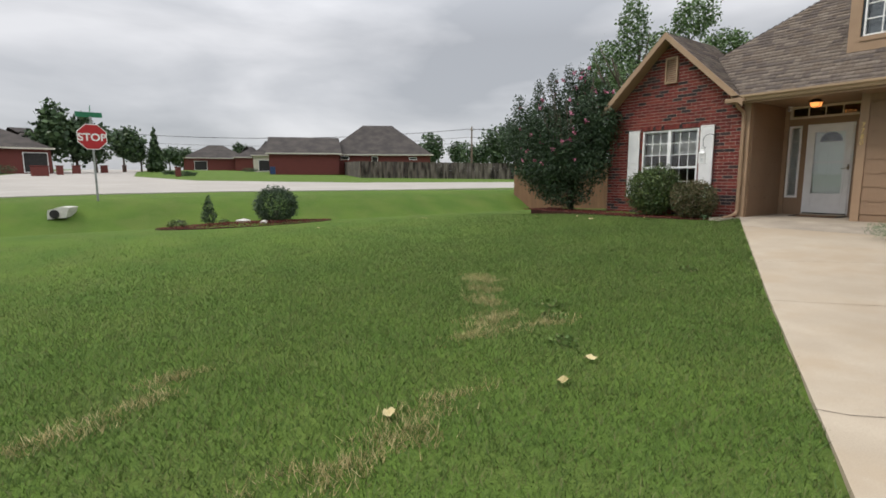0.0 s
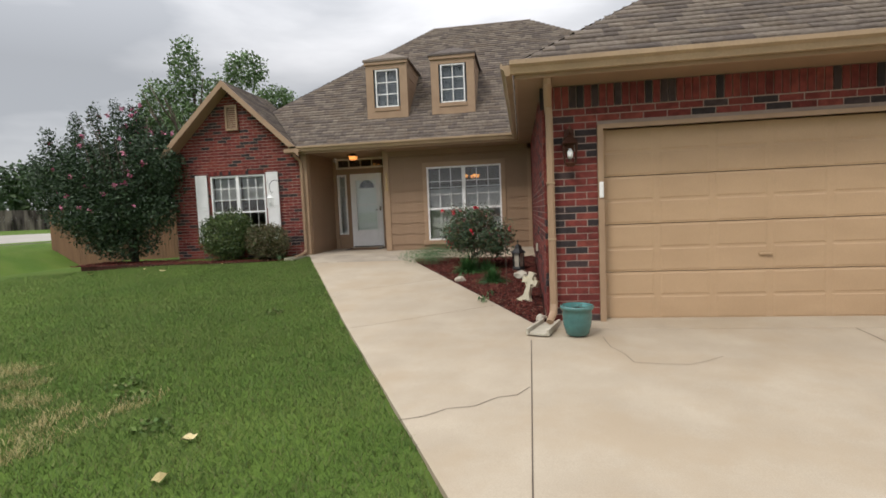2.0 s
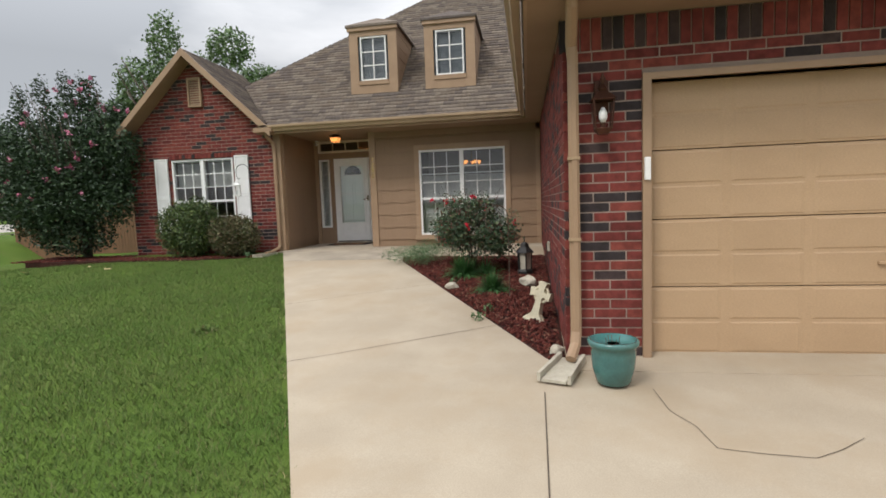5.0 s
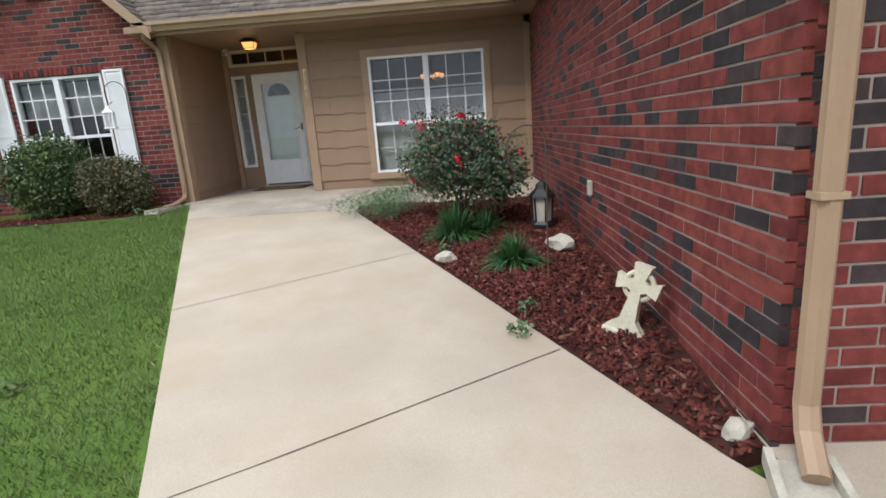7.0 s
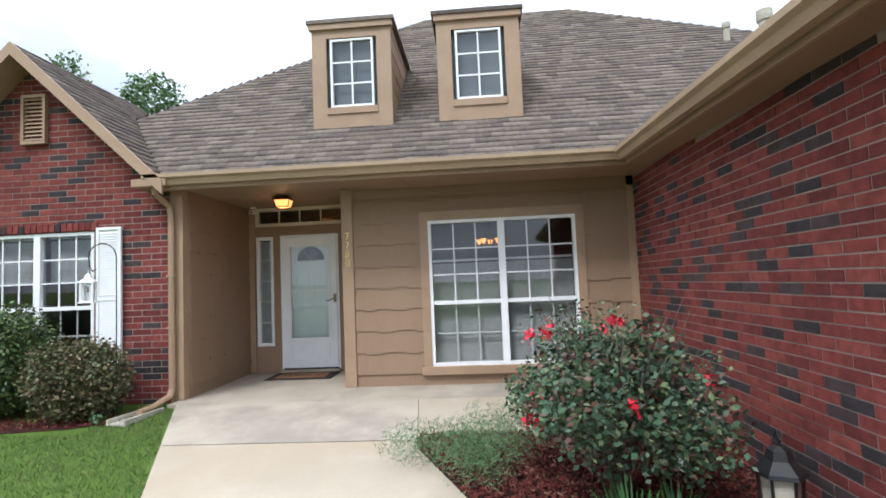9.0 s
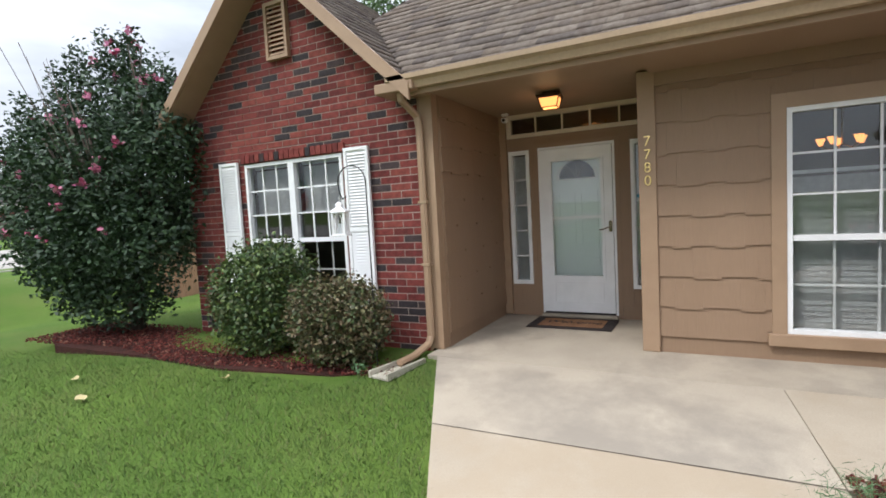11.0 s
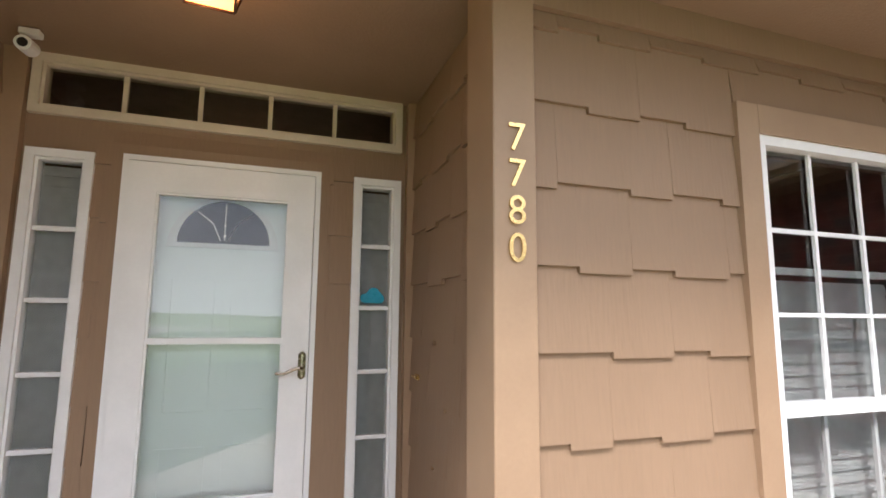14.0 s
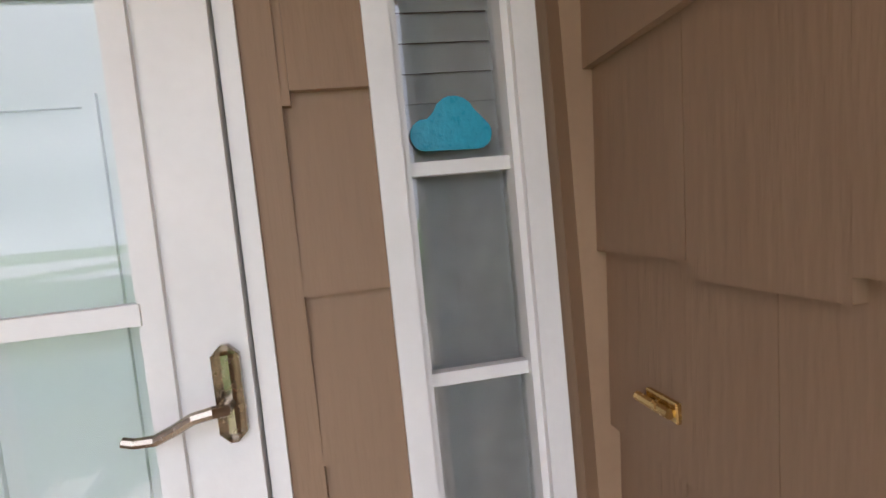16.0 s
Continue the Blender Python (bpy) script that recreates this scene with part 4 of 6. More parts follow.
# ---------- garage door ----------
def garage_door():
    y0, y1, z0, z1 = GAR
    d = tagged(new("door_garage"), "closed tan panelled garage door", kind="structure")
    X, rows, cols = GX + 0.14, 4, 4
    a, b, c, e = y0 + 0.02, y1 - 0.02, 0.105, z1 + 0.02
    H, W = (e - c) / rows, (b - a) / 8
    for r in range(rows):
        s = part("door_section", boxbm(X, X + 0.04, a, b, c + r * H + 0.004, c + (r + 1) * H - 0.004, bevel=0.003), M_GARAGE, d, "tan embossed door section")
        for k in range(8):
            for half in (0, 1):
                bm = bmesh.new()
                u0, u1 = a + k * W + 0.03, a + (k + 1) * W - 0.03
                v0 = c + r * H + 0.018 + half * (H * 0.5 - 0.006)
                v1 = v0 + H * 0.5 - 0.03
                p = [(X - 0.0, u0, v0), (X, u1, v0), (X, u1, v1), (X, u0, v1)]
                q = [(X - 0.005, u0 + 0.03, v0 + 0.012), (X - 0.005, u1 - 0.03, v0 + 0.012), (X - 0.005, u1 - 0.03, v1 - 0.012), (X - 0.005, u0 + 0.03, v1 - 0.012)]
                pv, qv = [bm.verts.new(t) for t in p], [bm.verts.new(t) for t in q]
                for i in range(4):
                    bm.faces.new((pv[i], qv[i], qv[(i + 1) % 4], pv[(i + 1) % 4]))
                bm.faces.new(qv[::-1])
                part("raised_panel", bm, M_GARAGE, s)
    part("door_seal", boxbm(X - 0.005, X + 0.03, a, b, c - 0.02, c + 0.004), M_BLACK, d)
    part("lift_handle", boxbm(X - 0.03, X - 0.008, -2.42, -2.28, 0.83, 0.855, bevel=0.004), M_GARAGE, d)
    part("jamb", boxbm(GX - 0.02, GX + 0.14, y1 - 0.02, y1 + 0.045, 0.1, z1 + 0.05), M_TRIM, d)
    part("jamb", boxbm(GX - 0.02, GX + 0.14, y0 - 0.045, y0 + 0.02, 0.1, z1 + 0.05), M_TRIM, d)
    part("lintel_trim", boxbm(GX - 0.022, GX + 0.14, y0 + 0.02, y1 - 0.02, z1, z1 + 0.05), M_TRIM, d)
    part("keypad", boxbm(GX - 0.04, GX - 0.02, y1 - 0.012, y1 + 0.035, 1.55, 1.73, bevel=0.004), M_WHITE, d, "white keypad")
    structure("wall_garage_inside", boxbm(5.4, 5.5, -6.1, 0.0, 0.0, 3.0), M_DARK, "dark wall behind the garage door")


garage_door()


# ---------- dormers, vents ----------
def dormer(y0, y1, z0):
    d = tagged(new("dormer"), "tan sided dormer with a white six-light window and hipped shingle cap", category="", kind="structure")
    X = 11.70
    zt = z0 + 1.42
    part("front_board", ring(bmesh.new(), X - 0.04, X, y0, y1, z0 - 0.05, zt, 0.20), M_TRIM, d)
    part("sill_board", boxbm(X - 0.06, X, y0 + 0.2, y1 - 0.2, z0 + 0.15, z0 + 0.24), M_TRIM, d)
    part("wall", box(box(bmesh.new(), X, X + 2.0, y0, y0 + 0.05, z0 - 0.05, zt), X, X + 2.0, y1 - 0.05, y1, z0 - 0.05, zt), M_TAN, d)
    for k in range(1, 6):
        z = z0 + k * 0.25
        for yy in (y0 - 0.006, y1 - 0.002):
            part("lap", boxbm(X + 0.01, X + 1.9, yy, yy + 0.008, z, z + 0.012), M_TAN, d)
    part("backing", boxbm(X + 0.06, X + 0.08, y0 + 0.05, y1 - 0.05, z0, zt), M_SHADE, d, "pale shade behind the glass")
    w = part("window", ring(bmesh.new(), X - 0.03, X + 0.03, y0 + 0.25, y1 - 0.25, z0 + 0.25, zt - 0.21, 0.03), M_WHITE, d, "white six-light window")
    pane(w, X + 0.0, y0 + 0.28, y1 - 0.28, z0 + 0.28, zt - 0.24)
    bars(w, X - 0.02, y0 + 0.28, y1 - 0.28, z0 + 0.28, zt - 0.24, 2, 3, M_WHITE, t=0.022)
    bm = bmesh.new()
    o, ym = 0.06, (y0 + y1) / 2
    b = [bm.verts.new(c) for c in ((X - 0.1, y0 - o, zt), (X - 0.1, y1 + o, zt), (X + 2.2, y1 + o, zt), (X + 2.2, y0 - o, zt), (X - 0.1, y0 - o, zt + 0.05), (X - 0.1, y1 + o, zt + 0.05), (X + 2.2, y1 + o, zt + 0.05), (X + 2.2, y0 - o, zt + 0.05), (X + 0.40, ym, zt + 0.33), (X + 2.2, ym, zt + 0.33))]
    for f in ((0, 3, 2, 1), (0, 1, 5, 4), (1, 2, 6, 5), (3, 0, 4, 7), (2, 3, 7, 6), (4, 5, 8), (5, 6, 9, 8), (7, 4, 8, 9), (6, 7, 9)):
        bm.faces.new([b[i] for i in f])
    part("cap", bm, M_SHINGLE, d, "brown shingled cap")
    part("cap_trim", boxbm(X - 0.08, X - 0.0, y0 - 0.03, y1 + 0.03, zt - 0.08, zt - 0.002), M_TRIM, d)


dormer(3.20, 4.30, 4.02)
dormer(1.45, 2.57, 4.02)


def gable_vent():
    ob = thing("gable_vent", 11.12, 7.86, 3.84, 0, "tan louvred vent high on the brick gable", "vent")
    part("frame", ring(bmesh.new(), -0.04, 0.02, -0.17, 0.17, 0, 0.66, 0.04), M_TRIM, ob)
    for k in range(11):
        bm = bmesh.new()
        z = 0.05 + k * 0.053
        bm.faces.new([bm.verts.new(c) for c in ((-0.03, -0.13, z), (-0.03, 0.13, z), (0.0, 0.13, z + 0.04), (0.0, -0.13, z + 0.04))])
        part("louvre", bm, M_TRIM, ob)


gable_vent()
for x, y, z, h, r in ((13.2, -2.6, 5.35, 0.62, 0.09), (13.6, -2.2, 5.65, 0.34, 0.05)):
    v = thing("roof_vent", x, y, z, 0, "pale painted metal vent pipe on the roof", "vent pipe")
    part("pipe", lathe(bmesh.new(), [(r, 0), (r, h * 0.75)], 14), M_STONE, v)
    part("cowl", lathe(bmesh.new(), [(r * 1.25, h * 0.68), (r * 1.35, h * 0.8), (r * 1.3, h * 0.95), (r * 0.6, h)], 14), M_STONE, v)


# ---------- lamps ----------
def frame_bars(bm, x, top, bottom, z1, z0, r):
    """Four slanting corner bars and two square rings of a lantern about (x, 0)."""
    for k in range(4):
        c, d = [(1, 1), (-1, 1), (-1, -1), (1, -1)][k], [(-1, 1), (-1, -1), (1, -1), (1, 1)][k]
        for z, h in ((z1, top), (z0, bottom)):
            tube(bm, [(x + c[0] * h, c[1] * h, z), (x + d[0] * h, d[1] * h, z)], r, 5)
        tube(bm, [(x + c[0] * top, c[1] * top, z1), (x + c[0] * bottom, c[1] * bottom, z0)], r, 5)
    return bm


def box_taper(x, top, bottom, z1, z0):
    bm = bmesh.new()
    up = [bm.verts.new((x + a * top, b * top, z1)) for a, b in ((1, 1), (-1, 1), (-1, -1), (1, -1))]
    lo = [bm.verts.new((x + a * bottom, b * bottom, z0)) for a, b in ((1, 1), (-1, 1), (-1, -1), (1, -1))]
    bm.faces.new(up), bm.faces.new(lo[::-1])
    for i in range(4):
        bm.faces.new((up[i], lo[i], lo[(i + 1) % 4], up[(i + 1) % 4]))
    bmesh.ops.recalc_face_normals(bm, faces=bm.faces)
    return bm


def sconce(y):
    ob = thing("wall_sconce", GX - 0.01, y, 1.93, 0, "dark copper lantern sconce with a pale bulb on the garage brick", "lamp", "garage sconces")
    x = -0.10
    part("backplate", boxbm(-0.02, 0.0, -0.045, 0.045, 0.12, 0.34, bevel=0.006), M_COPPER, ob)
    part("arm", tube(bmesh.new(), [(-0.01, 0, 0.24), (-0.04, 0, 0.31), (-0.08, 0, 0.33), (-0.10, 0, 0.27)], 0.009), M_COPPER, ob)
    part("cage", frame_bars(bmesh.new(), x, 0.062, 0.048, 0.20, 0.02, 0.006), M_COPPER, ob)
    part("cap", box_taper(x, 0.022, 0.078, 0.255, 0.20), M_COPPER, ob)
    part("finial", lathe(bmesh.new(), [(0.022, 0.25), (0.034, 0.27), (0.012, 0.30), (0.018, 0.33), (0.004, 0.37)], 10, (x, 0, 0)), M_COPPER, ob)
    part("base", box_taper(x, 0.052, 0.030, 0.018, -0.012), M_COPPER, ob)
    part("socket", lathe(bmesh.new(), [(0.016, 0.018), (0.016, 0.06)], 8, (x, 0, 0)), M_COPPER, ob)
    part("bulb", lathe(bmesh.new(), [(0.013, 0.06), (0.027, 0.09), (0.026, 0.12), (0.010, 0.155)], 12, (x, 0, 0)), M_BLIND, ob, "frosted white bulb", smooth=True)
    for o in ob.children:
        o.data.transform(Matrix.Diagonal((1.1, 1.22, 1.22, 1)))


sconce(-0.20)
sconce(-5.80)


def porch_light():
    ob = thing("porch_light", 11.95, 4.86, 3.14, 6, "lit bronze square lantern under the porch ceiling", "lamp")
    part("canopy", boxbm(-0.07, 0.07, -0.07, 0.07, -0.035, 0.0, bevel=0.006), M_COPPER, ob)
    part("cap", boxbm(-0.125, 0.125, -0.125, 0.125, -0.062, -0.036, bevel=0.005), M_COPPER, ob)
    part("cage", frame_bars(bmesh.new(), 0, 0.108, 0.082, -0.064, -0.165, 0.006), M_COPPER, ob)
    part("shade", box_taper(0, 0.103, 0.078, -0.066, -0.163), M_GLOW, ob, "glowing amber glass")
    la = bpy.data.lights.new("porch_lamp", "POINT")
    la.energy, la.color, la.shadow_soft_size = 0.8, (1.0, 0.62, 0.3), 0.03
    lamp_ob = new("porch_lamp", la)
    lamp_ob.matrix_world = pose(12.0, 4.90, 2.88)


porch_light()


def chandelier(x, y, z):
    ob = thing("chandelier", x, y, z, 0, "small lit chandelier inside the front room", "lamp")
    part("stem", tube(bmesh.new(), [(0, 0, 0.8), (0, 0, 0)], 0.012), M_BRASS, ob)
    for k in range(5):
        t = 2 * math.pi * k / 5
        c, s = math.cos(t), math.sin(t)
        part("arm", tube(bmesh.new(), [(0, 0, 0), (0.12 * c, 0.12 * s, -0.06), (0.22 * c, 0.22 * s, 0.0)], 0.008, 5), M_BRASS, ob)
        part("shade", lathe(bmesh.new(), [(0.02, 0.0), (0.055, 0.09)], 8, (0.22 * c, 0.22 * s, 0)), M_GLOW, ob)


chandelier(14.5, 1.9, 2.5)
chandelier(15.5, 4.9, 2.85)


# ---------- number, mat, small things ----------
for k, ch in enumerate("7780"):
    cu = bpy.data.curves.new("digit", "FONT")
    cu.body, cu.size, cu.extrude, cu.align_x = ch, 0.135, 0.004, "CENTER"
    tmp = new("digit", cu)
    dg = bpy.context.evaluated_depsgraph_get()
    me = bpy.data.meshes.new_from_object(tmp.evaluated_get(dg))
    bpy.data.objects.remove(tmp)
    ob = new("house_number", me)
    me.materials.clear()
    me.materials.append(M_BRASS)
    ob.matrix_basis = pose(WX - 0.041, 3.875, 2.44 - k * 0.122, 90, 0, -90)
    tagged(ob, f"polished brass digit {ch} on the tan corner board", "house number", "house number digits")


def doormat():
    ob = thing("doormat", 12.59, 4.86, 0.487, 0, "brown coir doormat with black rubber border", "doormat")
    part("border", boxbm(-0.28, 0.28, -0.50, 0.50, 0.002, 0.014, bevel=0.003), M_MATEDGE, ob, "black rubber border")
    part("coir", boxbm(-0.19, 0.19, -0.38, 0.38, 0.0145, 0.02), M_MAT, ob)
    cu = bpy.data.curves.new("word", "FONT")
    cu.body, cu.size, cu.extrude, cu.align_x, cu.shear = "Welcome", 0.17, 0.001, "CENTER", 0.35
    tmp = new("word", cu)
    me = bpy.data.meshes.new_from_object(tmp.evaluated_get(bpy.context.evaluated_depsgraph_get()))
    bpy.data.objects.remove(tmp)
    me.materials.clear()
    me.materials.append(M_MATEDGE)
    w = new("lettering", me)
    w.matrix_basis = pose(-0.04, 0, 0.0215, 0, 0, -90)
    w.parent = ob


doormat()


def camera_gadget():
    ob = thing("security_sensor", DX - 0.22, 5.67, 3.055, 0, "small white round sensor under the porch ceiling", "sensor")
    part("bracket", boxbm(-0.05, 0.0, -0.04, 0.04, 0.05, 0.08, bevel=0.004), M_WHITE, ob)
    part("body", tube(bmesh.new(), [(0.0, 0, 0.0), (-0.09, 0, -0.01)], 0.033, 14), M_WHITE, ob, smooth=False)
    part("lens", tube(bmesh.new(), [(-0.088, 0, -0.0095), (-0.094, 0, -0.01)], 0.02, 12), M_BLACK, ob)


camera_gadget()
latch = thing("door_latch", 12.80, 3.85, 1.585, 0, "small brass latch on the porch shake wall", "latch")
part("plate", boxbm(-0.035, 0.035, 0.012, 0.022, -0.014, 0.014, bevel=0.002), M_BRASS, latch)
part("bolt", tube(bmesh.new(), [(-0.03, 0.028, 0), (0.045, 0.028, 0)], 0.007, 8), M_BRASS, latch)
tr = thing("wall_hook", DX + 0.115, 4.075, 2.0, 0, "blue cloud-shaped cling on the narrow window", "window cling")
bm = bmesh.new()
outline = []
for cy, cz, r, a0, a1 in ((-0.045, -0.005, 0.026, 270, 430), (-0.01, 0.022, 0.036, 20, 170), (0.04, -0.003, 0.026, 80, 270)):
    outline += [(cy - r * math.cos(radians(a)), cz + r * math.sin(radians(a))) for a in range(a0, a1, 20)]
ang = sorted(outline, key=lambda q: math.atan2(q[1], q[0]))
prism(bm, ang, "x", -0.096, -0.094)
part("cling", bm, M_BLUE, tr)
tr.name = "window_cling"


def shepherd_hook(x, y, z, h, rz, mat, label):
    ob = thing("shepherd_hook", x, y, z, rz, label, "garden hook")
    pts = [(0, 0, -0.05), (0, 0, h * 0.5), (0, 0, h)] + [(0.14 - 0.14 * math.cos(t), 0, h + 0.16 * math.sin(t)) for t in np.linspace(0.3, math.pi, 9)] + [(0.27, 0, h - 0.10), (0.24, 0, h - 0.16), (0.20, 0, h - 0.13)]
    part("rod", tube(bmesh.new(), pts, 0.0065, 7), mat, ob)
    return ob


shepherd_hook(6.54, 0.63, P(6.54), 1.0, 90, M_IRON, "rusty iron hook standing in the mulch")
shepherd_hook(10.56, 6.32, 0.42, 1.85, 110, M_BLACK, "tall black iron hook beside the shrub")


def hanging_lantern(x, y, z):
    ob = thing("hanging_lantern", x, y, z, 20, "white metal lantern with a candle hanging from the iron hook", "lantern")
    ring_pts = [(0.02 * math.cos(t), 0, -0.035 + 0.025 * math.sin(t)) for t in np.linspace(0, 2 * math.pi, 13)]
    part("loop", tube(bmesh.new(), ring_pts, 0.004, 5), M_WHITE, ob)
    bm = lathe(bmesh.new(), [(0.150, -0.185), (0.145, -0.172), (0.075, -0.135), (0.060, -0.125), (0.058, -0.095), (0.040, -0.078), (0.008, -0.058)], 4)
    bm.transform(Matrix.Rotation(radians(45), 4, "Z"))
    part("roof", bm, M_WHITE, ob)
    part("floor", boxbm(-0.115, 0.115, -0.115, 0.115, -0.462, -0.445, bevel=0.004), M_WHITE, ob)
    for a in (-1, 1):
        for b in (-1, 1):
            part("post", boxbm(a * 0.085 - 0.010, a * 0.085 + 0.010, b * 0.085 - 0.010, b * 0.085 + 0.010, -0.445, -0.185), M_WHITE, ob)
    for k in range(4):
        bm = ring(bmesh.new(), 0.082, 0.088, -0.075, 0.075, -0.445, -0.185, 0.014)
        tube(bm, [(0.085, 0.05 * math.cos(t), -0.27 + 0.055 * math.sin(t)) for t in np.linspace(0, math.pi, 9)], 0.005, 5)
        box(bm, 0.082, 0.088, -0.055, -0.045, -0.431, -0.27), box(bm, 0.082, 0.088, 0.045, 0.055, -0.431, -0.27)
        bm.transform(Matrix.Rotation(radians(90 * k), 4, "Z"))
        part("side_frame", bm, M_WHITE, ob)
    part("candle", lathe(bmesh.new(), [(0.03, -0.44), (0.03, -0.32), (0.002, -0.315)], 12), M_CURTAIN, ob)
    for o in ob.children:
        o.data.transform(Matrix.Diagonal((0.72, 0.72, 0.84, 1)))


hanging_lantern(10.47, 6.59, 2.14)


def ground_lantern(x, y, z):
    ob = thing("garden_lantern", x, y, z, 10, "black hexagonal lantern standing in the mulch", "lantern")
    part("base", lathe(bmesh.new(), [(0.15, 0.0), (0.15, 0.05), (0.12, 0.09)], 6), M_BLACK, ob)
    for k in range(6):
        t = math.pi * k / 3
        part("post", tube(bmesh.new(), [(0.12 * math.cos(t), 0.12 * math.sin(t), 0.08), (0.135 * math.cos(t), 0.135 * math.sin(t), 0.43)], 0.011, 5), M_BLACK, ob)
    part("glass", lathe(bmesh.new(), [(0.105, 0.09), (0.118, 0.42)], 6), M_STONE, ob, "cloudy glass panes")
    part("roof", lathe(bmesh.new(), [(0.175, 0.42), (0.165, 0.45), (0.09, 0.53), (0.07, 0.60), (0.03, 0.63)], 6), M_BLACK, ob)
    part("finial", tube(bmesh.new(), [(0, 0, 0.62), (0.03, 0, 0.68), (0, 0, 0.74), (-0.03, 0, 0.68), (0, 0, 0.62)], 0.006, 6), M_BLACK, ob)


ground_lantern(8.1, 0.45, P(8.1))
for o in [q for q in bpy.data.objects if q.parent and q.parent.name.startswith("garden_lantern")]:
    o.data.transform(Matrix.Diagonal((0.85, 0.85, 0.76, 1)))


def cross_statue():
    """A Celtic cross with flared arms, a ring and a broad foot, leaning back on the wall."""
    ob = thing("garden_cross", 5.56, 0.35, P(5.56), 30, "cream cast-stone Celtic cross leaning at the brick wall", "garden ornament")
    ob.matrix_basis = pose(5.56, 0.35, P(5.56) - 0.02, 8, -13, 52)
    bm = bmesh.new()
    prism(bm, [(-0.12, 0), (0.12, 0), (0.115, 0.055), (0.075, 0.09), (0.05, 0.12), (0.038, 0.22), (0.032, 0.30), (0.06, 0.315), (0.125, 0.29), (0.135, 0.39), (0.06, 0.365), (0.035, 0.385), (0.055, 0.475), (-0.055, 0.475), (-0.035, 0.385), (-0.06, 0.365), (-0.135, 0.39), (-0.125, 0.29), (-0.06, 0.315), (-0.032, 0.30), (-0.038, 0.22), (-0.05, 0.12), (-0.075, 0.09), (-0.115, 0.055)], "y", -0.032, 0.032)
    tube(bm, [(0.088 * math.cos(t), 0, 0.34 + 0.088 * math.sin(t)) for t in np.linspace(0, 2 * math.pi, 21)], 0.016, 6)
    box(bm, -0.13, 0.13, -0.06, 0.06, -0.005, 0.045, bevel=0.012)
    lathe(bm, [(0.028, -0.01), (0.024, 0.012), (0.004, 0.018)], 12, (0, 0, 0))
    bm.transform(Matrix.Diagonal((0.94, 0.94, 0.94, 1)))
    part("cross", bm, M_CROSS, ob)


cross_statue()


def flower_pot():
    ob = thing("flower_pot", 3.94, -0.19, P(4.1) + 0.006, 0, "glazed teal flower pot with bare soil beside the garage", "flower pot")
    part("body", lathe(bmesh.new(), [(0.11, 0.0), (0.13, 0.02), (0.16, 0.14), (0.17, 0.26), (0.168, 0.31), (0.188, 0.32), (0.195, 0.345), (0.188, 0.365), (0.168, 0.365), (0.16, 0.33)], 32), M_GREEN_POT, ob, smooth=True)
    part("soil", lathe(bmesh.new(), [(0.174, 0.315), (0.05, 0.33)], 20), M_SOIL, ob, "bare dark soil")
    for k in range(5):
        t = k * 1.7
        part("twig", tube(bmesh.new(), [(0.05 * math.cos(t), 0.05 * math.sin(t), 0.32), (0.07 * math.cos(t), 0.06 * math.sin(t), 0.38)], 0.003, 4), M_BARK, ob)
    for o in ob.children:
        o.data.transform(Matrix.Diagonal((0.92, 0.92, 0.88, 1)))


flower_pot()


def rock(name, x, y, z, s, mat, label, seed, sub=2):
    bm = bmesh.new()
    bmesh.ops.create_icosphere(bm, subdivisions=sub, radius=1)
    for v in bm.verts:
        n = noise.noise(v.co * 1.6 + Vector((seed, 0, 0)))
        v.co = Vector((v.co.x * s[0], v.co.y * s[1], max(-0.3, v.co.z) * s[2])) * (1 + 0.35 * n)
    ob = new(name, mesh_of(name, bm, mat))
    ob.matrix_basis = pose(x, y, z, 0, 0, seed * 40)
    return tagged(ob, label, "rock")


rock("rock", 7.3, 0.40, P(7.2) + 0.04, (0.17, 0.10, 0.09), M_STONE, "pale rough rock in the mulch", 1)
rock("stone", 7.08, 1.44, P(7.2) + 0.02, (0.10, 0.08, 0.07), M_STONE, "rounded grey stone in the mulch", 2)
rock("stone", 4.62, 0.17, P(4.6) + 0.02, (0.07, 0.05, 0.06), M_STONE, "small stone at the brick corner", 3)
ol = thing("wall_outlet", 7.4, GY - 0.002, 0.72, 0, "grey outdoor outlet cover on the brick", "outlet")
part("cover", boxbm(-0.045, 0.045, 0.0, 0.035, 0, 0.13, bevel=0.006), M_STONE, ol)

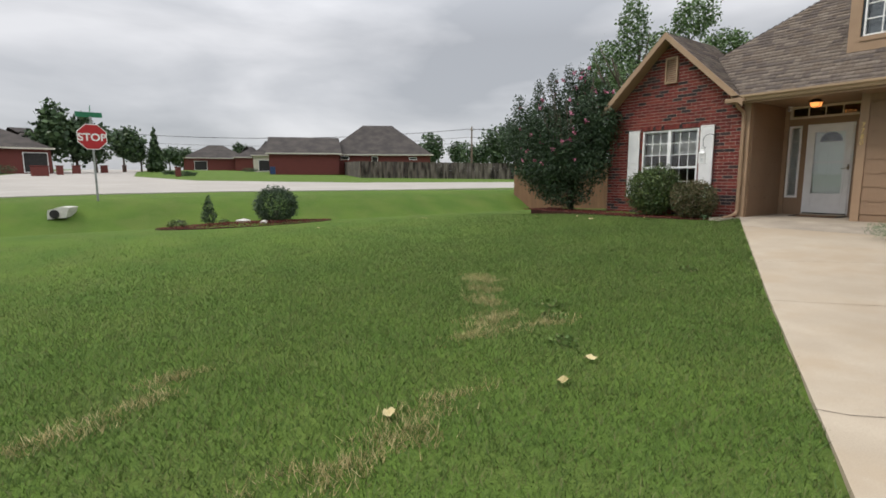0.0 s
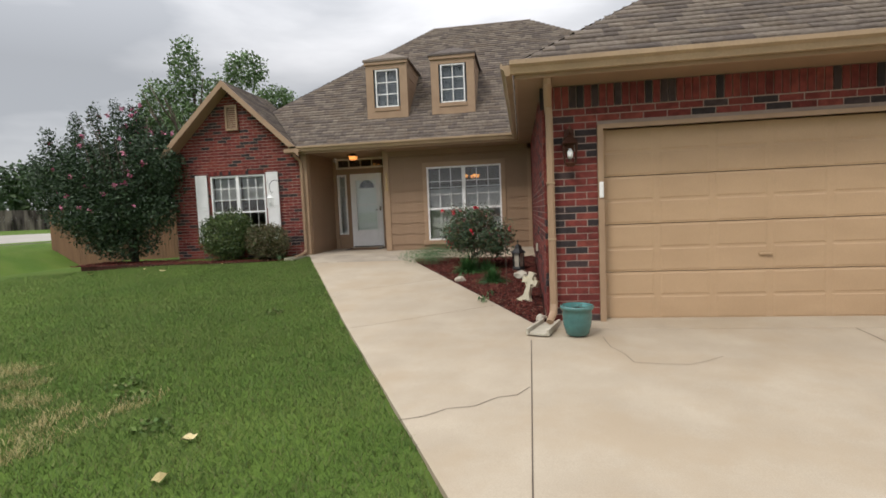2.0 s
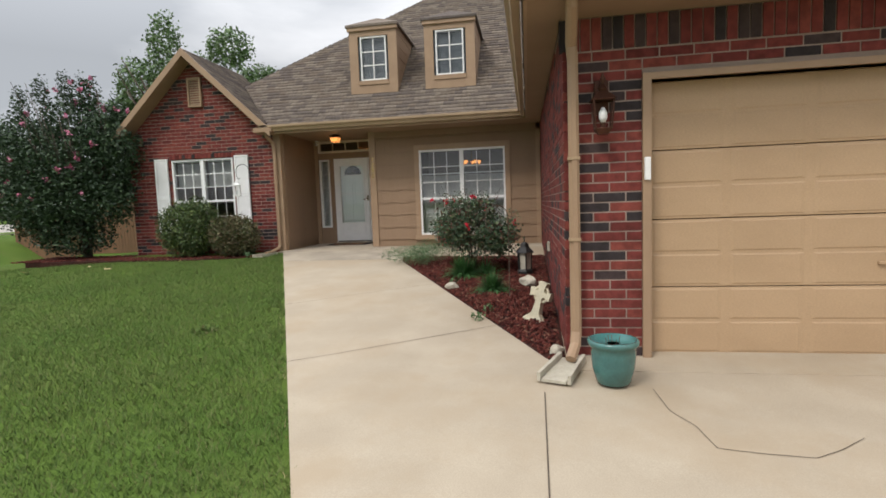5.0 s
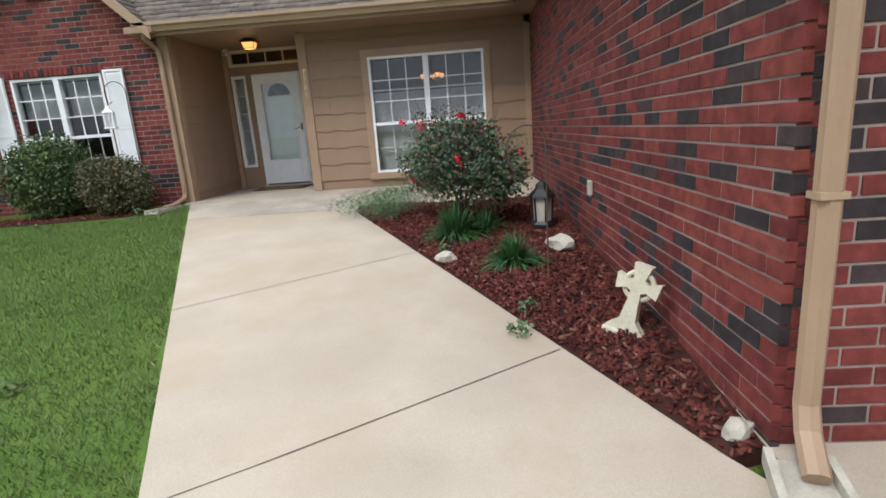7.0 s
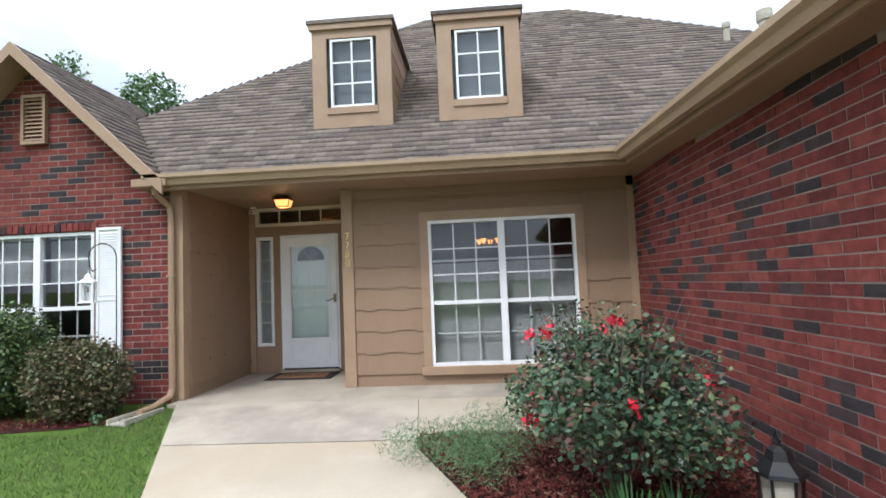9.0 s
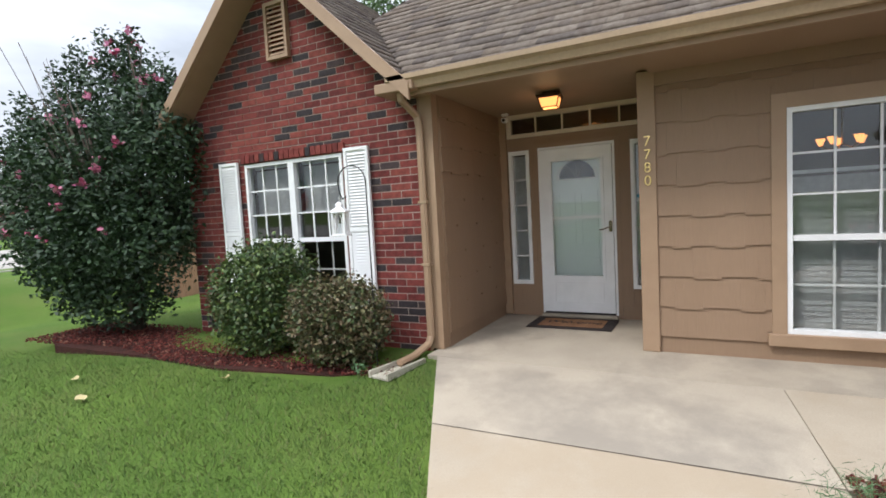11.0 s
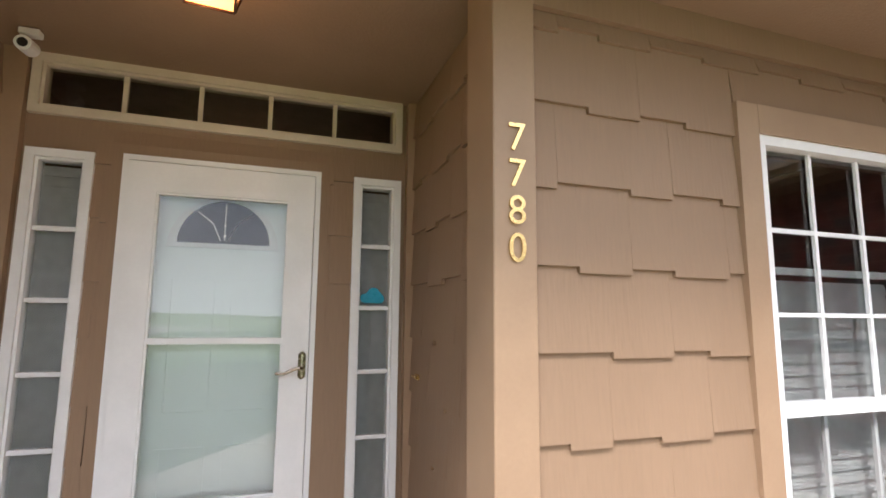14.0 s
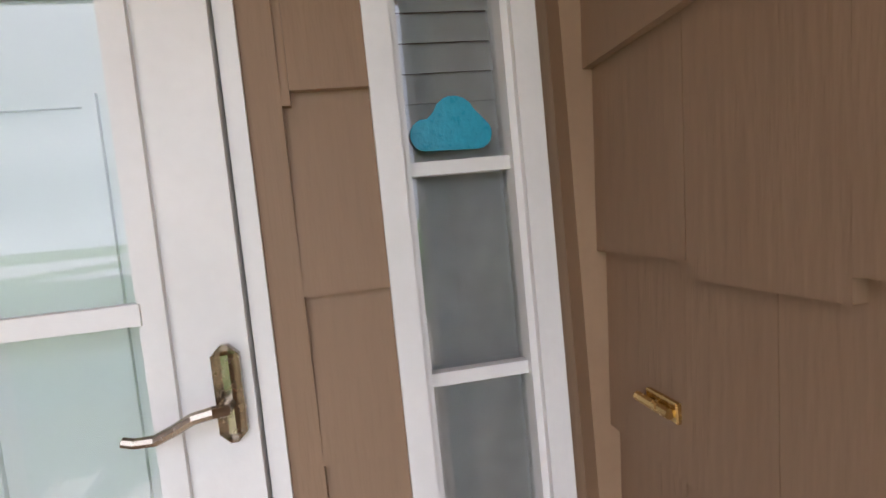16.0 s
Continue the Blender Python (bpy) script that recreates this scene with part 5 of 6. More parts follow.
# ---------- stop sign, culvert ----------
def stop_sign(x, y):
    ob = thing("stop_sign", x, y, G(x, y) - 0.5, 0, "red octagonal stop sign on a steel post", "road sign")
    part("post", boxbm(-0.03, 0.03, -0.015, 0.015, -0.3, 3.02), M_GALV, ob)
    face = look((0, 0, 0), (-0.1, 1, 0)).to_3x3()
    def octagon(r, d0, d1, mat, name):
        bm = prism(bmesh.new(), [(r * math.cos(radians(22.5 + 45 * k)), 2.42 + r * math.sin(radians(22.5 + 45 * k))) for k in range(8)], "y", d0, d1)
        part(name, bm, mat, ob)
    octagon(0.41, -0.022, -0.018, M_WHITE, "border")
    octagon(0.385, -0.026, -0.0225, M_STOPRED, "plate")
    cu = bpy.data.curves.new("word", "FONT")
    cu.body, cu.size, cu.extrude, cu.align_x, cu.offset = "STOP", 0.30, 0.001, "CENTER", 0.008
    tmp = new("word", cu)
    me = bpy.data.meshes.new_from_object(tmp.evaluated_get(bpy.context.evaluated_depsgraph_get()))
    bpy.data.objects.remove(tmp)
    me.materials.clear()
    me.materials.append(M_WHITE)
    w = new("lettering", me)
    w.matrix_basis = pose(0, -0.028, 2.31, 90, 0, 0)
    w.parent = ob
    part("street_plate", boxbm(-0.38, 0.30, -0.006, 0.006, 3.0, 3.15), M_SIGNGREEN, ob, "green street name plate")
    part("street_plate", boxbm(-0.006, 0.006, -0.35, 0.35, 3.16, 3.31), M_SIGNGREEN, ob, "green street name plate")


stop_sign(-1.15, 19.2)


def culvert(x, y):
    ob = thing("culvert_end", x, y, G(x, y), -20, "white concrete culvert mouth in the ditch", "culvert")
    bm = bmesh.new()
    prism(bm, [(-0.22, 0.0), (-0.19, 0.25), (0.10, 0.34), (0.33, 0.32), (0.23, 0.04)], "y", -0.1, 0.5)
    part("headwall", bm, M_CULVERT, ob)
    part("pipe_mouth", tube(bmesh.new(), [(-0.03, -0.13, 0.14), (-0.03, -0.101, 0.14)], 0.12, 16), M_DARK, ob, "dark pipe mouth")


culvert(-2.15, 17.9)


# ---------- planting ----------
def leafy(name, loc, lobes, n, size, mat, label, category, stems=(), up=0.3, aspect=0.5, shell=0.5, blooms=None, nb=0, bsize=0.07, group="", part_name="crown"):
    """A bush or tree: tapered stems and a crown of small leaves; lobes and stems are relative to loc."""
    ob = thing(name, *loc, 0, label, category, group)
    if stems:
        for i, (pts, r) in enumerate(stems):
            part("trunk" if i == 0 else "branch", tube(bmesh.new(), pts, r, 7, taper=0.35), M_BARK, ob, smooth=True)
    v, f = leaves(blob_points(n, lobes, shell), size, up, aspect)
    raw(part_name, v, f, mat, ob, "", "stuff")
    if blooms:
        c = blob_points(nb, lobes, 0.97)
        c = c[c[:, 2] > np.percentile(c[:, 2], 25)]
        k = 14
        cc = np.repeat(c, k, 0) + rng.normal(0, bsize * 0.32, (len(c) * k, 3))
        v, f = leaves(cc, bsize * 0.75, 0.4, 0.8)
        for i in range(len(c)):
            raw("bloom", v[i * k * 4:(i + 1) * k * 4], f[:k], blooms, ob)
    return ob


def branches(n, spread, height, r, forks=2, seed=1):
    g = np.random.default_rng(seed)
    out = []
    for i in range(n):
        a = 2 * math.pi * i / n + g.uniform(-0.3, 0.3)
        h, s = height * g.uniform(0.8, 1.1), spread * g.uniform(0.6, 1.1)
        pts = [(0.04 * math.cos(a), 0.04 * math.sin(a), -0.05)] + [(s * t ** 1.3 * math.cos(a + 0.2 * t), s * t ** 1.3 * math.sin(a + 0.2 * t), h * t) for t in (0.25, 0.5, 0.75, 1.0)]
        out.append((pts, r))
        for k in range(forks):
            p = Vector(pts[2 + k % 2])
            b = a + g.uniform(-1, 1)
            out.append(([p, p + Vector((math.cos(b) * s * 0.25, math.sin(b) * s * 0.25, h * 0.2)), p + Vector((math.cos(b) * s * 0.5, math.sin(b) * s * 0.5, h * 0.45))], r * 0.5))
    return out


# rose bush, lilies, feathery plant in the bed
rz_ = P(8.45)
leafy("rose_bush", (8.45, 1.28, rz_), [(0, 0, 0.60, 0.54, 0.54, 0.40), (0.25, -0.42, 0.52, 0.36, 0.38, 0.34), (-0.28, 0.25, 0.70, 0.34, 0.34, 0.31), (-0.25, -0.38, 0.52, 0.32, 0.34, 0.31), (0.1, 0.2, 0.92, 0.30, 0.30, 0.26), (-0.1, -0.18, 0.95, 0.25, 0.28, 0.25), (0.2, 0.42, 0.66, 0.30, 0.30, 0.28)],
      8800, 0.050, L_ROSE, "tall rose bush with red blooms in the mulch bed", "rose bush", branches(9, 0.42, 1.05, 0.010, 2, 4), up=0.25, aspect=0.62, shell=0.25, blooms=L_RED, nb=15, bsize=0.062)
leafy("rose_sprays", (8.45, 1.28, rz_), [(0.25, 0.1, 1.18, 0.25, 0.42, 0.14), (-0.2, 0.3, 1.12, 0.3, 0.34, 0.12), (0, -0.6, 0.85, 0.2, 0.2, 0.15), (-0.4, 0.4, 0.9, 0.2, 0.25, 0.15)], 520, 0.040, L_ROSE, "young reddish rose shoots above the bush", "rose shoots", branches(9, 0.5, 1.22, 0.004, 1, 9), aspect=0.5, shell=0.2, blooms=L_RED, nb=5, bsize=0.05)


def blades(name, loc, n, length, width, mat, label, category, spread=0.25, droop=0.8, kind=""):
    ob = thing(name, *loc, 0, label, category)
    V, F, k = [], [], 0
    for i in range(n):
        a, L, b = rng.uniform(0, 2 * math.pi), length * rng.uniform(0.6, 1.1), rng.uniform(0.15, 1.0)
        r0 = rng.uniform(0, spread * 0.3)
        ca, sa = math.cos(a), math.sin(a)
        for j in range(5):
            t = j / 4
            out = r0 + L * b * t
            z = L * (1.1 - 0.45 * b) * t - droop * L * b * t * t * 0.75
            w = width * (1 - t) ** 0.6 * 0.5 + 0.0006
            x, y = out * ca, out * sa
            V += [(x - sa * w, y + ca * w, max(z, 0.01)), (x + sa * w, y - ca * w, max(z, 0.01))]
            if j:
                F.append((k - 2, k - 1, k + 1, k))
            k += 2
    raw("leaves", V, F, mat, ob, "", "stuff")
    return ob


blades("lily_clump", (6.9, 0.87, P(6.9)), 420, 0.34, 0.020, L_LILY, "low clump of strappy green lily leaves in the mulch", "lily clump", droop=1.15)
blades("lily_clump", (7.85, 1.36, P(7.8)), 480, 0.46, 0.020, L_LILY, "larger clump of strappy lily leaves under the rose bush", "lily clump", droop=1.1)
blades("lily_clump", (8.1, 1.05, P(8)), 120, 0.36, 0.014, L_LILY, "small clump of lily leaves under the rose bush", "lily clump")
ob = thing("feathery_plant", 9.1, 2.1, P(9.1), 0, "feathery light green plant spilling over the walk", "feathery plant")
c = blob_points(7500, [(0, 0, 0.22, 0.5, 0.4, 0.22), (0.05, 0.5, 0.16, 0.4, 0.45, 0.16), (-0.4, 0.1, 0.2, 0.4, 0.35, 0.2), (0.2, -0.4, 0.3, 0.3, 0.35, 0.25)], 0.15)
c[:, 2] = np.abs(c[:, 2]) + 0.01
v, f = leaves(c, 0.06, 0.5, 0.07)
raw("fronds", v, f, L_WISP, ob, "", "stuff")

# shrubs before the brick wing
leafy("boxwood_shrub", (10.72, 7.95, 0.42), [(0, 0, 0.72, 0.52, 0.60, 0.58), (0.0, 0.32, 0.66, 0.44, 0.46, 0.52), (-0.05, -0.28, 0.78, 0.44, 0.44, 0.52), (-0.1, 0.0, 0.4, 0.5, 0.55, 0.38)], 14000, 0.05, L_SHRUB, "clipped green shrub below the bedroom window", "shrub", branches(6, 0.25, 0.6, 0.014, 1, 2), aspect=0.6, shell=0.6)
leafy("bronze_shrub", (10.55, 6.75, 0.41), [(0, 0, 0.46, 0.46, 0.50, 0.47), (-0.1, 0.15, 0.50, 0.36, 0.38, 0.42), (0.05, -0.12, 0.47, 0.42, 0.40, 0.42)], 10000, 0.045, L_BROWN, "rounded bronze-green shrub beside the downspout", "shrub", branches(6, 0.2, 0.5, 0.012, 1, 3), aspect=0.6, shell=0.62)
# crape myrtle
CM = (11.0, 10.95, 0.45)
leafy("crape_myrtle", CM, [(0, 0, 2.2, 1.15, 1.2, 1.1), (-0.2, 0.9, 2.3, 0.9, 0.95, 1.0), (0.1, -0.75, 2.1, 0.95, 0.9, 1.05), (-0.3, 0.2, 1.35, 1.0, 1.15, 0.8), (0.1, 1.5, 2.9, 0.65, 0.6, 0.7), (0.1, 0.1, 3.2, 0.75, 0.65, 0.65), (0, -0.9, 2.95, 0.65, 0.6, 0.65), (-0.3, 1.0, 1.3, 0.8, 0.9, 0.7), (-0.2, -0.8, 1.3, 0.7, 0.7, 0.65), (-0.3, 0.6, 0.85, 0.7, 0.8, 0.55), (-0.2, 0.1, 0.5, 0.7, 0.95, 0.45), (-0.2, 2.1, 2.3, 0.7, 0.8, 0.85), (-0.1, 1.9, 1.5, 0.6, 0.7, 0.6), (-0.2, -1.3, 2.5, 0.5, 0.5, 0.55)],
      50000, 0.080, L_CRAPE, "large multi-stem crape myrtle with pink blooms beside the brick wing", "crape myrtle", branches(9, 1.0, 3.0, 0.045, 3, 6), aspect=0.5, shell=0.4, blooms=L_PINK, nb=70, bsize=0.095)
leafy("crape_myrtle_sprays", CM, [(0, 1.5, 3.7, 0.22, 0.2, 0.5), (0.1, 0.3, 4.0, 0.2, 0.2, 0.5), (0, -0.5, 3.8, 0.22, 0.2, 0.5), (-0.1, -1.2, 3.3, 0.2, 0.25, 0.5), (-0.2, 2.2, 3.3, 0.25, 0.25, 0.5), (0, 2.9, 2.7, 0.2, 0.3, 0.45), (0, 0.9, 3.9, 0.2, 0.2, 0.5), (0.1, -0.1, 3.9, 0.2, 0.2, 0.5)], 3200, 0.075, L_CRAPE, "thin upright crape myrtle shoots with pink tips above its crown", "crape myrtle shoots", branches(12, 1.2, 3.6, 0.012, 1, 12), shell=0.2, blooms=L_PINK, nb=26, bsize=0.09)


def tree(name, x, y, h, lobes, n, size, mat, label, r=0.16, seed=3, group=""):
    z = G(x, y)
    st = [([(0, 0, -0.1), (0.05, 0, h * 0.3), (0, 0.08, h * 0.6), (0, 0, h * 0.9)], r)]
    st += [([Vector(p[0][0]) + Vector((0, 0, h * 0.3))] + [Vector(q) + Vector((0, 0, h * 0.3)) for q in p[0][1:]], p[1]) for p in branches(7, h * 0.28, h * 0.55, r * 0.4, 2, seed)]
    return leafy(name, (x, y, z), lobes, n, size, mat, label, "tree", st, shell=0.35, group=group, aspect=0.55)


tree("shade_tree", 21.0, 15.5, 8.5, [(0, 0.4, 8.4, 0.7, 0.8, 1.7), (0.1, -2.6, 8.3, 0.9, 1.0, 0.9), (0.1, -1.2, 7.2, 0.8, 0.9, 1.0), (0.2, 1.9, 7.0, 1.1, 1.0, 1.3), (0, -4.0, 6.8, 0.9, 1.0, 0.7), (0, 0.2, 5.9, 1.2, 1.5, 1.2), (0.3, -2.4, 6.0, 1.2, 1.3, 0.9), (0.2, 2.8, 5.6, 0.9, 1.0, 1.2), (0, -5.0, 5.6, 0.8, 0.8, 0.6)], 15000, 0.17, L_TREE, "tall airy pale-green tree behind the house", 0.2, 5)


def far_tree(x, y, h, w, seed, cone=False, n=1500, mat=None, name="far_tree", label=""):
    g = np.random.default_rng(seed)
    if cone:
        lobes = [(0, 0, h * t, w * (1.05 - t) * 0.9, w * (1.05 - t) * 0.9, h * 0.16) for t in (0.15, 0.3, 0.45, 0.6, 0.75, 0.88)]
    else:
        lobes = [(g.uniform(-0.4, 0.4) * w, g.uniform(-0.4, 0.4) * w, h * g.uniform(0.35, 0.8), w * g.uniform(0.45, 0.65), w * g.uniform(0.45, 0.65), h * g.uniform(0.18, 0.26)) for _ in range(7)]
    leafy(name, (x, y, G(x, y)), lobes, n, h * 0.075, mat or L_FAR, label or ("dark green cone-shaped tree by the street" if cone else "dark green broad tree in the distance"), "tree", [([(0, 0, 0), (0, 0, h * 0.5)], h * 0.025)], shell=0.3, aspect=0.7, group="distant trees")


# ---------- mulch beds ----------
def mulch(name, outline, z0, n, inside, label):
    bm = bmesh.new()
    bm.faces.new([bm.verts.new((x, y, 0)) for x, y in outline])
    x = min(p[0] for p in outline) + 0.4
    while x < max(p[0] for p in outline):
        bmesh.ops.bisect_plane(bm, geom=bm.verts[:] + bm.edges[:] + bm.faces[:], plane_co=(x, 0, 0), plane_no=(1, 0, 0))
        x += 0.4
    ex = bmesh.ops.extrude_face_region(bm, geom=bm.faces[:])
    top = {g for g in ex["geom"] if isinstance(g, bmesh.types.BMVert)}
    for v in bm.verts:
        v.co.z = z0(v.co.x, v.co.y) - (0 if v in top else 0.2)
    bmesh.ops.recalc_face_normals(bm, faces=bm.faces)
    bed = structure(name, bm, M_MULCHSOIL, label)
    xs = rng.uniform(min(p[0] for p in outline), max(p[0] for p in outline), n * 3)
    ys = rng.uniform(min(p[1] for p in outline), max(p[1] for p in outline), n * 3)
    P2 = [(x, y) for x, y in zip(xs, ys) if inside(x, y)][:n]
    V, F = [], []
    for x, y in P2:
        a, L, w, t = rng.uniform(0, math.pi), rng.uniform(0.02, 0.05), rng.uniform(0.008, 0.02), rng.uniform(0.006, 0.014)
        z = z0(x, y) + rng.uniform(0.0, 0.012)
        c, s, q = math.cos(a), math.sin(a), rng.uniform(-0.012, 0.012)
        k = len(V)
        for dz in (0, t):
            for u, v in ((-L, -w), (L, -w * 0.6), (L * 0.8, w), (-L * 0.9, w * 0.8)):
                V.append((x + (c * u - s * v) * 0.5, y + (s * u + c * v) * 0.5, z + dz + q * np.sign(u)))
        F += [(k + 4, k + 5, k + 6, k + 7), (k, k + 1, k + 5, k + 4), (k + 1, k + 2, k + 6, k + 5), (k + 2, k + 3, k + 7, k + 6), (k + 3, k, k + 4, k + 7)]
    raw("mulch_chips", V, F, M_MULCH, bed, "red-brown wood chips", "stuff")


mulch("mulch_bed", [(4.55, 0.1), (9.75, 0.1), (9.75, 2.6), (9.45, 2.735), (4.5, 0.262)], lambda x, y: P(x) - 0.012 + 0.03 * math.sin(math.pi * min(1, max(0, (BED(x) - y) / 1.2))), 11000, lambda x, y: 0.13 < y < BED(x) - 0.03, "red mulch bed between the walk and the brick wall")
mulch("mulch_bed", [(11.15, 6.05), (11.15, 10.2), (11.3, 12.0), (10.4, 12.1), (10.0, 11.2), (10.05, 9.3), (10.0, 8.0), (10.2, 6.6), (10.45, 6.1)], lambda x, y: 0.425, 5000, lambda x, y: x > 10.1 + 0.1 * math.sin(y * 2) + max(0, 6.8 - y) * 0.35, "red mulch bed with shrubs at the brick wing")


def isl(x, y):
    return ((x - 2.2) / 2.4) ** 2 + ((y - 14.6 - 0.1 * (x - 2.2)) / 0.85) ** 2


mulch("mulch_bed", [(2.2 + 2.4 * math.cos(t), 14.6 + 0.24 * math.cos(t) + 0.85 * math.sin(t)) for t in np.linspace(0, 2 * math.pi, 25)[:-1]], lambda x, y: G(x, y) + 0.06 * max(0, 1 - isl(x, y)) + 0.015, 2500, lambda x, y: isl(x, y) < 0.97, "small red mulch bed in the lawn")
leafy("round_boxwood", (2.95, 14.9, G(2.95, 14.9)), [(0, 0, 0.5, 0.56, 0.56, 0.5)], 6000, 0.06, L_CRAPE, "ball-clipped dark boxwood in the lawn bed", "shrub", branches(4, 0.15, 0.4, 0.02, 1, 1), shell=0.85)
leafy("young_juniper", (1.15, 14.9, G(1.15, 14.9)), [(0, 0, 0.25, 0.2, 0.2, 0.22), (0, 0, 0.5, 0.14, 0.14, 0.2), (0, 0, 0.7, 0.07, 0.07, 0.14)], 1200, 0.05, L_CRAPE, "young upright evergreen in the lawn bed", "shrub", [([(0, 0, 0), (0, 0, 0.6)], 0.02)])
leafy("low_plant", (0.35, 14.6, G(0.35, 14.6)), [(0, 0, 0.1, 0.25, 0.2, 0.12)], 500, 0.05, L_SHRUB, "low green plant in the lawn bed", "plant")
leafy("low_plant", (1.55, 15.0, G(1.55, 15)), [(0, 0, 0.08, 0.16, 0.14, 0.1)], 300, 0.05, L_SHRUB, "tiny green plant in the lawn bed", "plant")
rock("rock", 2.05, 14.9, G(2, 14.9) + 0.08, (0.22, 0.12, 0.08), M_CULVERT, "white flat rock in the lawn bed", 4, 1)
rock("rock", 2.4, 14.3, G(2.4, 14.3) + 0.06, (0.14, 0.09, 0.07), M_CULVERT, "white rock at the bed edge", 5, 1)
for k, (x, y) in enumerate(((5.6, 0.95), (5.95, 0.85), (7.35, 1.45), (10.3, 6.35))):
    leafy("weed", (x, y, P(x) + 0.0), [(0, 0, 0.04, 0.08, 0.08, 0.05)], 45, 0.035, L_WISP, "small bright green weed in the mulch", "weed", aspect=0.7)


# ---------- lawn blades, dry patches, fallen leaves ----------
def lawn():
    def field(n, x0, x1, y0, y1, near, h, w, mat, name, label, keep):
        x, y = rng.uniform(x0, x1, n), rng.uniform(y0, y1, n)
        ok = keep(x, y)
        x, y = x[ok], y[ok]
        n = len(x)
        z = np.array([G(a, b) for a, b in zip(x, y)])
        a, H = rng.uniform(0, 2 * math.pi, n), h * rng.uniform(0.5, 1.2, n)
        lean = rng.uniform(0.2, 1.1, n) * H
        b = rng.uniform(0, 2 * math.pi, n)
        base = np.stack([x, y, z - 0.004], 1)
        side = np.stack([np.cos(a) * w, np.sin(a) * w, np.zeros(n)], 1)
        tip = base + np.stack([np.cos(b) * lean, np.sin(b) * lean, H], 1)
        v = np.stack([base - side, base + side, tip], 1).reshape(-1, 3)
        raw(name, v, np.arange(3 * n).reshape(n, 3), mat, None, label, "stuff", "grass")
    def off_walk(x, y):
        return (y > 1.22 + 0.505 * (x - 1.77) + 0.02 + 0.03 * np.sin(x * 7)) & ((x < 10.02) | (x < 10.55) & (y < 6.35) | (x < 10.9) & (y < 6.04))
    def thinning(x, y):
        d = np.hypot((x - 1.0 - 0.8 * (y - 2)) * 0.5, y - 2)
        return off_walk(x, y) & (rng.uniform(0, 1, len(x)) < np.clip(1.25 - d / 10.5, 0.0, 1.0) ** 1.5)
    field(1300000, -9.0, 10.95, -3.0, 14.0, 1, 0.045, 0.0036, L_GRASS, "grass", "short green lawn grass beside the walk and the house", thinning)
    def dry(x, y):
        p = np.zeros(len(x), bool)
        for cx, cy, rx, ry in ((-1.95, 3.75, 0.28, 0.14), (-1.5, 3.95, 0.22, 0.10), (-1.2, 4.25, 0.2, 0.1), (2.75, 5.45, 0.18, 0.3), (2.35, 4.95, 0.14, 0.25), (2.0, 4.5, 0.13, 0.28), (1.6, 3.95, 0.3, 0.16), (1.1, 3.65, 0.3, 0.12), (-0.75, 2.45, 0.42, 0.16), (-0.3, 2.5, 0.35, 0.14), (0.1, 2.75, 0.35, 0.10), (1.9, 3.5, 0.3, 0.14)):
            d = ((x - cx) / rx) ** 2 + ((y - cy) / ry) ** 2
            p |= d < rng.uniform(0, 1.9, len(x)) ** 2 * (0.15 + 0.6 * (np.sin(x * 9 + 2 * np.sin(y * 7)) * np.sin(y * 11 + x * 3) > -0.2))
        return p & off_walk(x, y)
    field(170000, -3, 4, 1.5, 6.5, 1, 0.06, 0.0034, L_STRAW, "dry_grass", "straw-coloured dead grass in the lawn", dry)
    field(9000, -3.0, 10.0, -1.5, 6.2, 1, 0.05, 0.003, L_STRAW, "dry_grass", "dry grass edge along the walk", lambda x, y: np.abs(y - (1.22 + 0.505 * (x - 1.77)) - 0.02) < 0.035)


lawn()
for k, (x, y, s) in enumerate(((0.92, 2.42, 0.075), (-0.27, 2.74, 0.075), (1.40, 2.58, 0.07), (9.8, 7.6, 0.07), (9.0, 8.6, 0.09), (6.8, 13.0, 0.10), (3.2, 12.4, 0.08), (8.9, 10.4, 0.08), (9.3, 9.3, 0.07))):
    bm = bmesh.new()
    g = np.random.default_rng(k)
    c = bm.verts.new((0, 0, 0.03))
    ringv = [bm.verts.new((s * math.cos(t) * g.uniform(0.5, 1), s * 0.6 * math.sin(t) * g.uniform(0.6, 1.1), 0.035 + g.uniform(0, 0.03))) for t in np.linspace(0, 2 * math.pi, 11)[:-1]]
    for i in range(10):
        bm.faces.new((c, ringv[i], ringv[(i + 1) % 10]))
    ob = new("fallen_leaf", mesh_of("fallen_leaf", bm, L_STRAW))
    ob.matrix_basis = pose(x, y, G(x, y), 0, 0, k * 70)
    tagged(ob, "curled dry brown leaf lying on the grass", "leaf", "fallen leaves")
for k, (x, y) in enumerate(((2.1, 3.6), (2.4, 3.9), (5.2, 3.9), (1.6, 3.0))):
    leafy("lawn_weed", (x, y, G(x, y)), [(0, 0, 0.03, 0.14, 0.14, 0.04)], 90, 0.05, L_GRASS, "broad-leaved weed in the lawn", "weed", aspect=0.6)


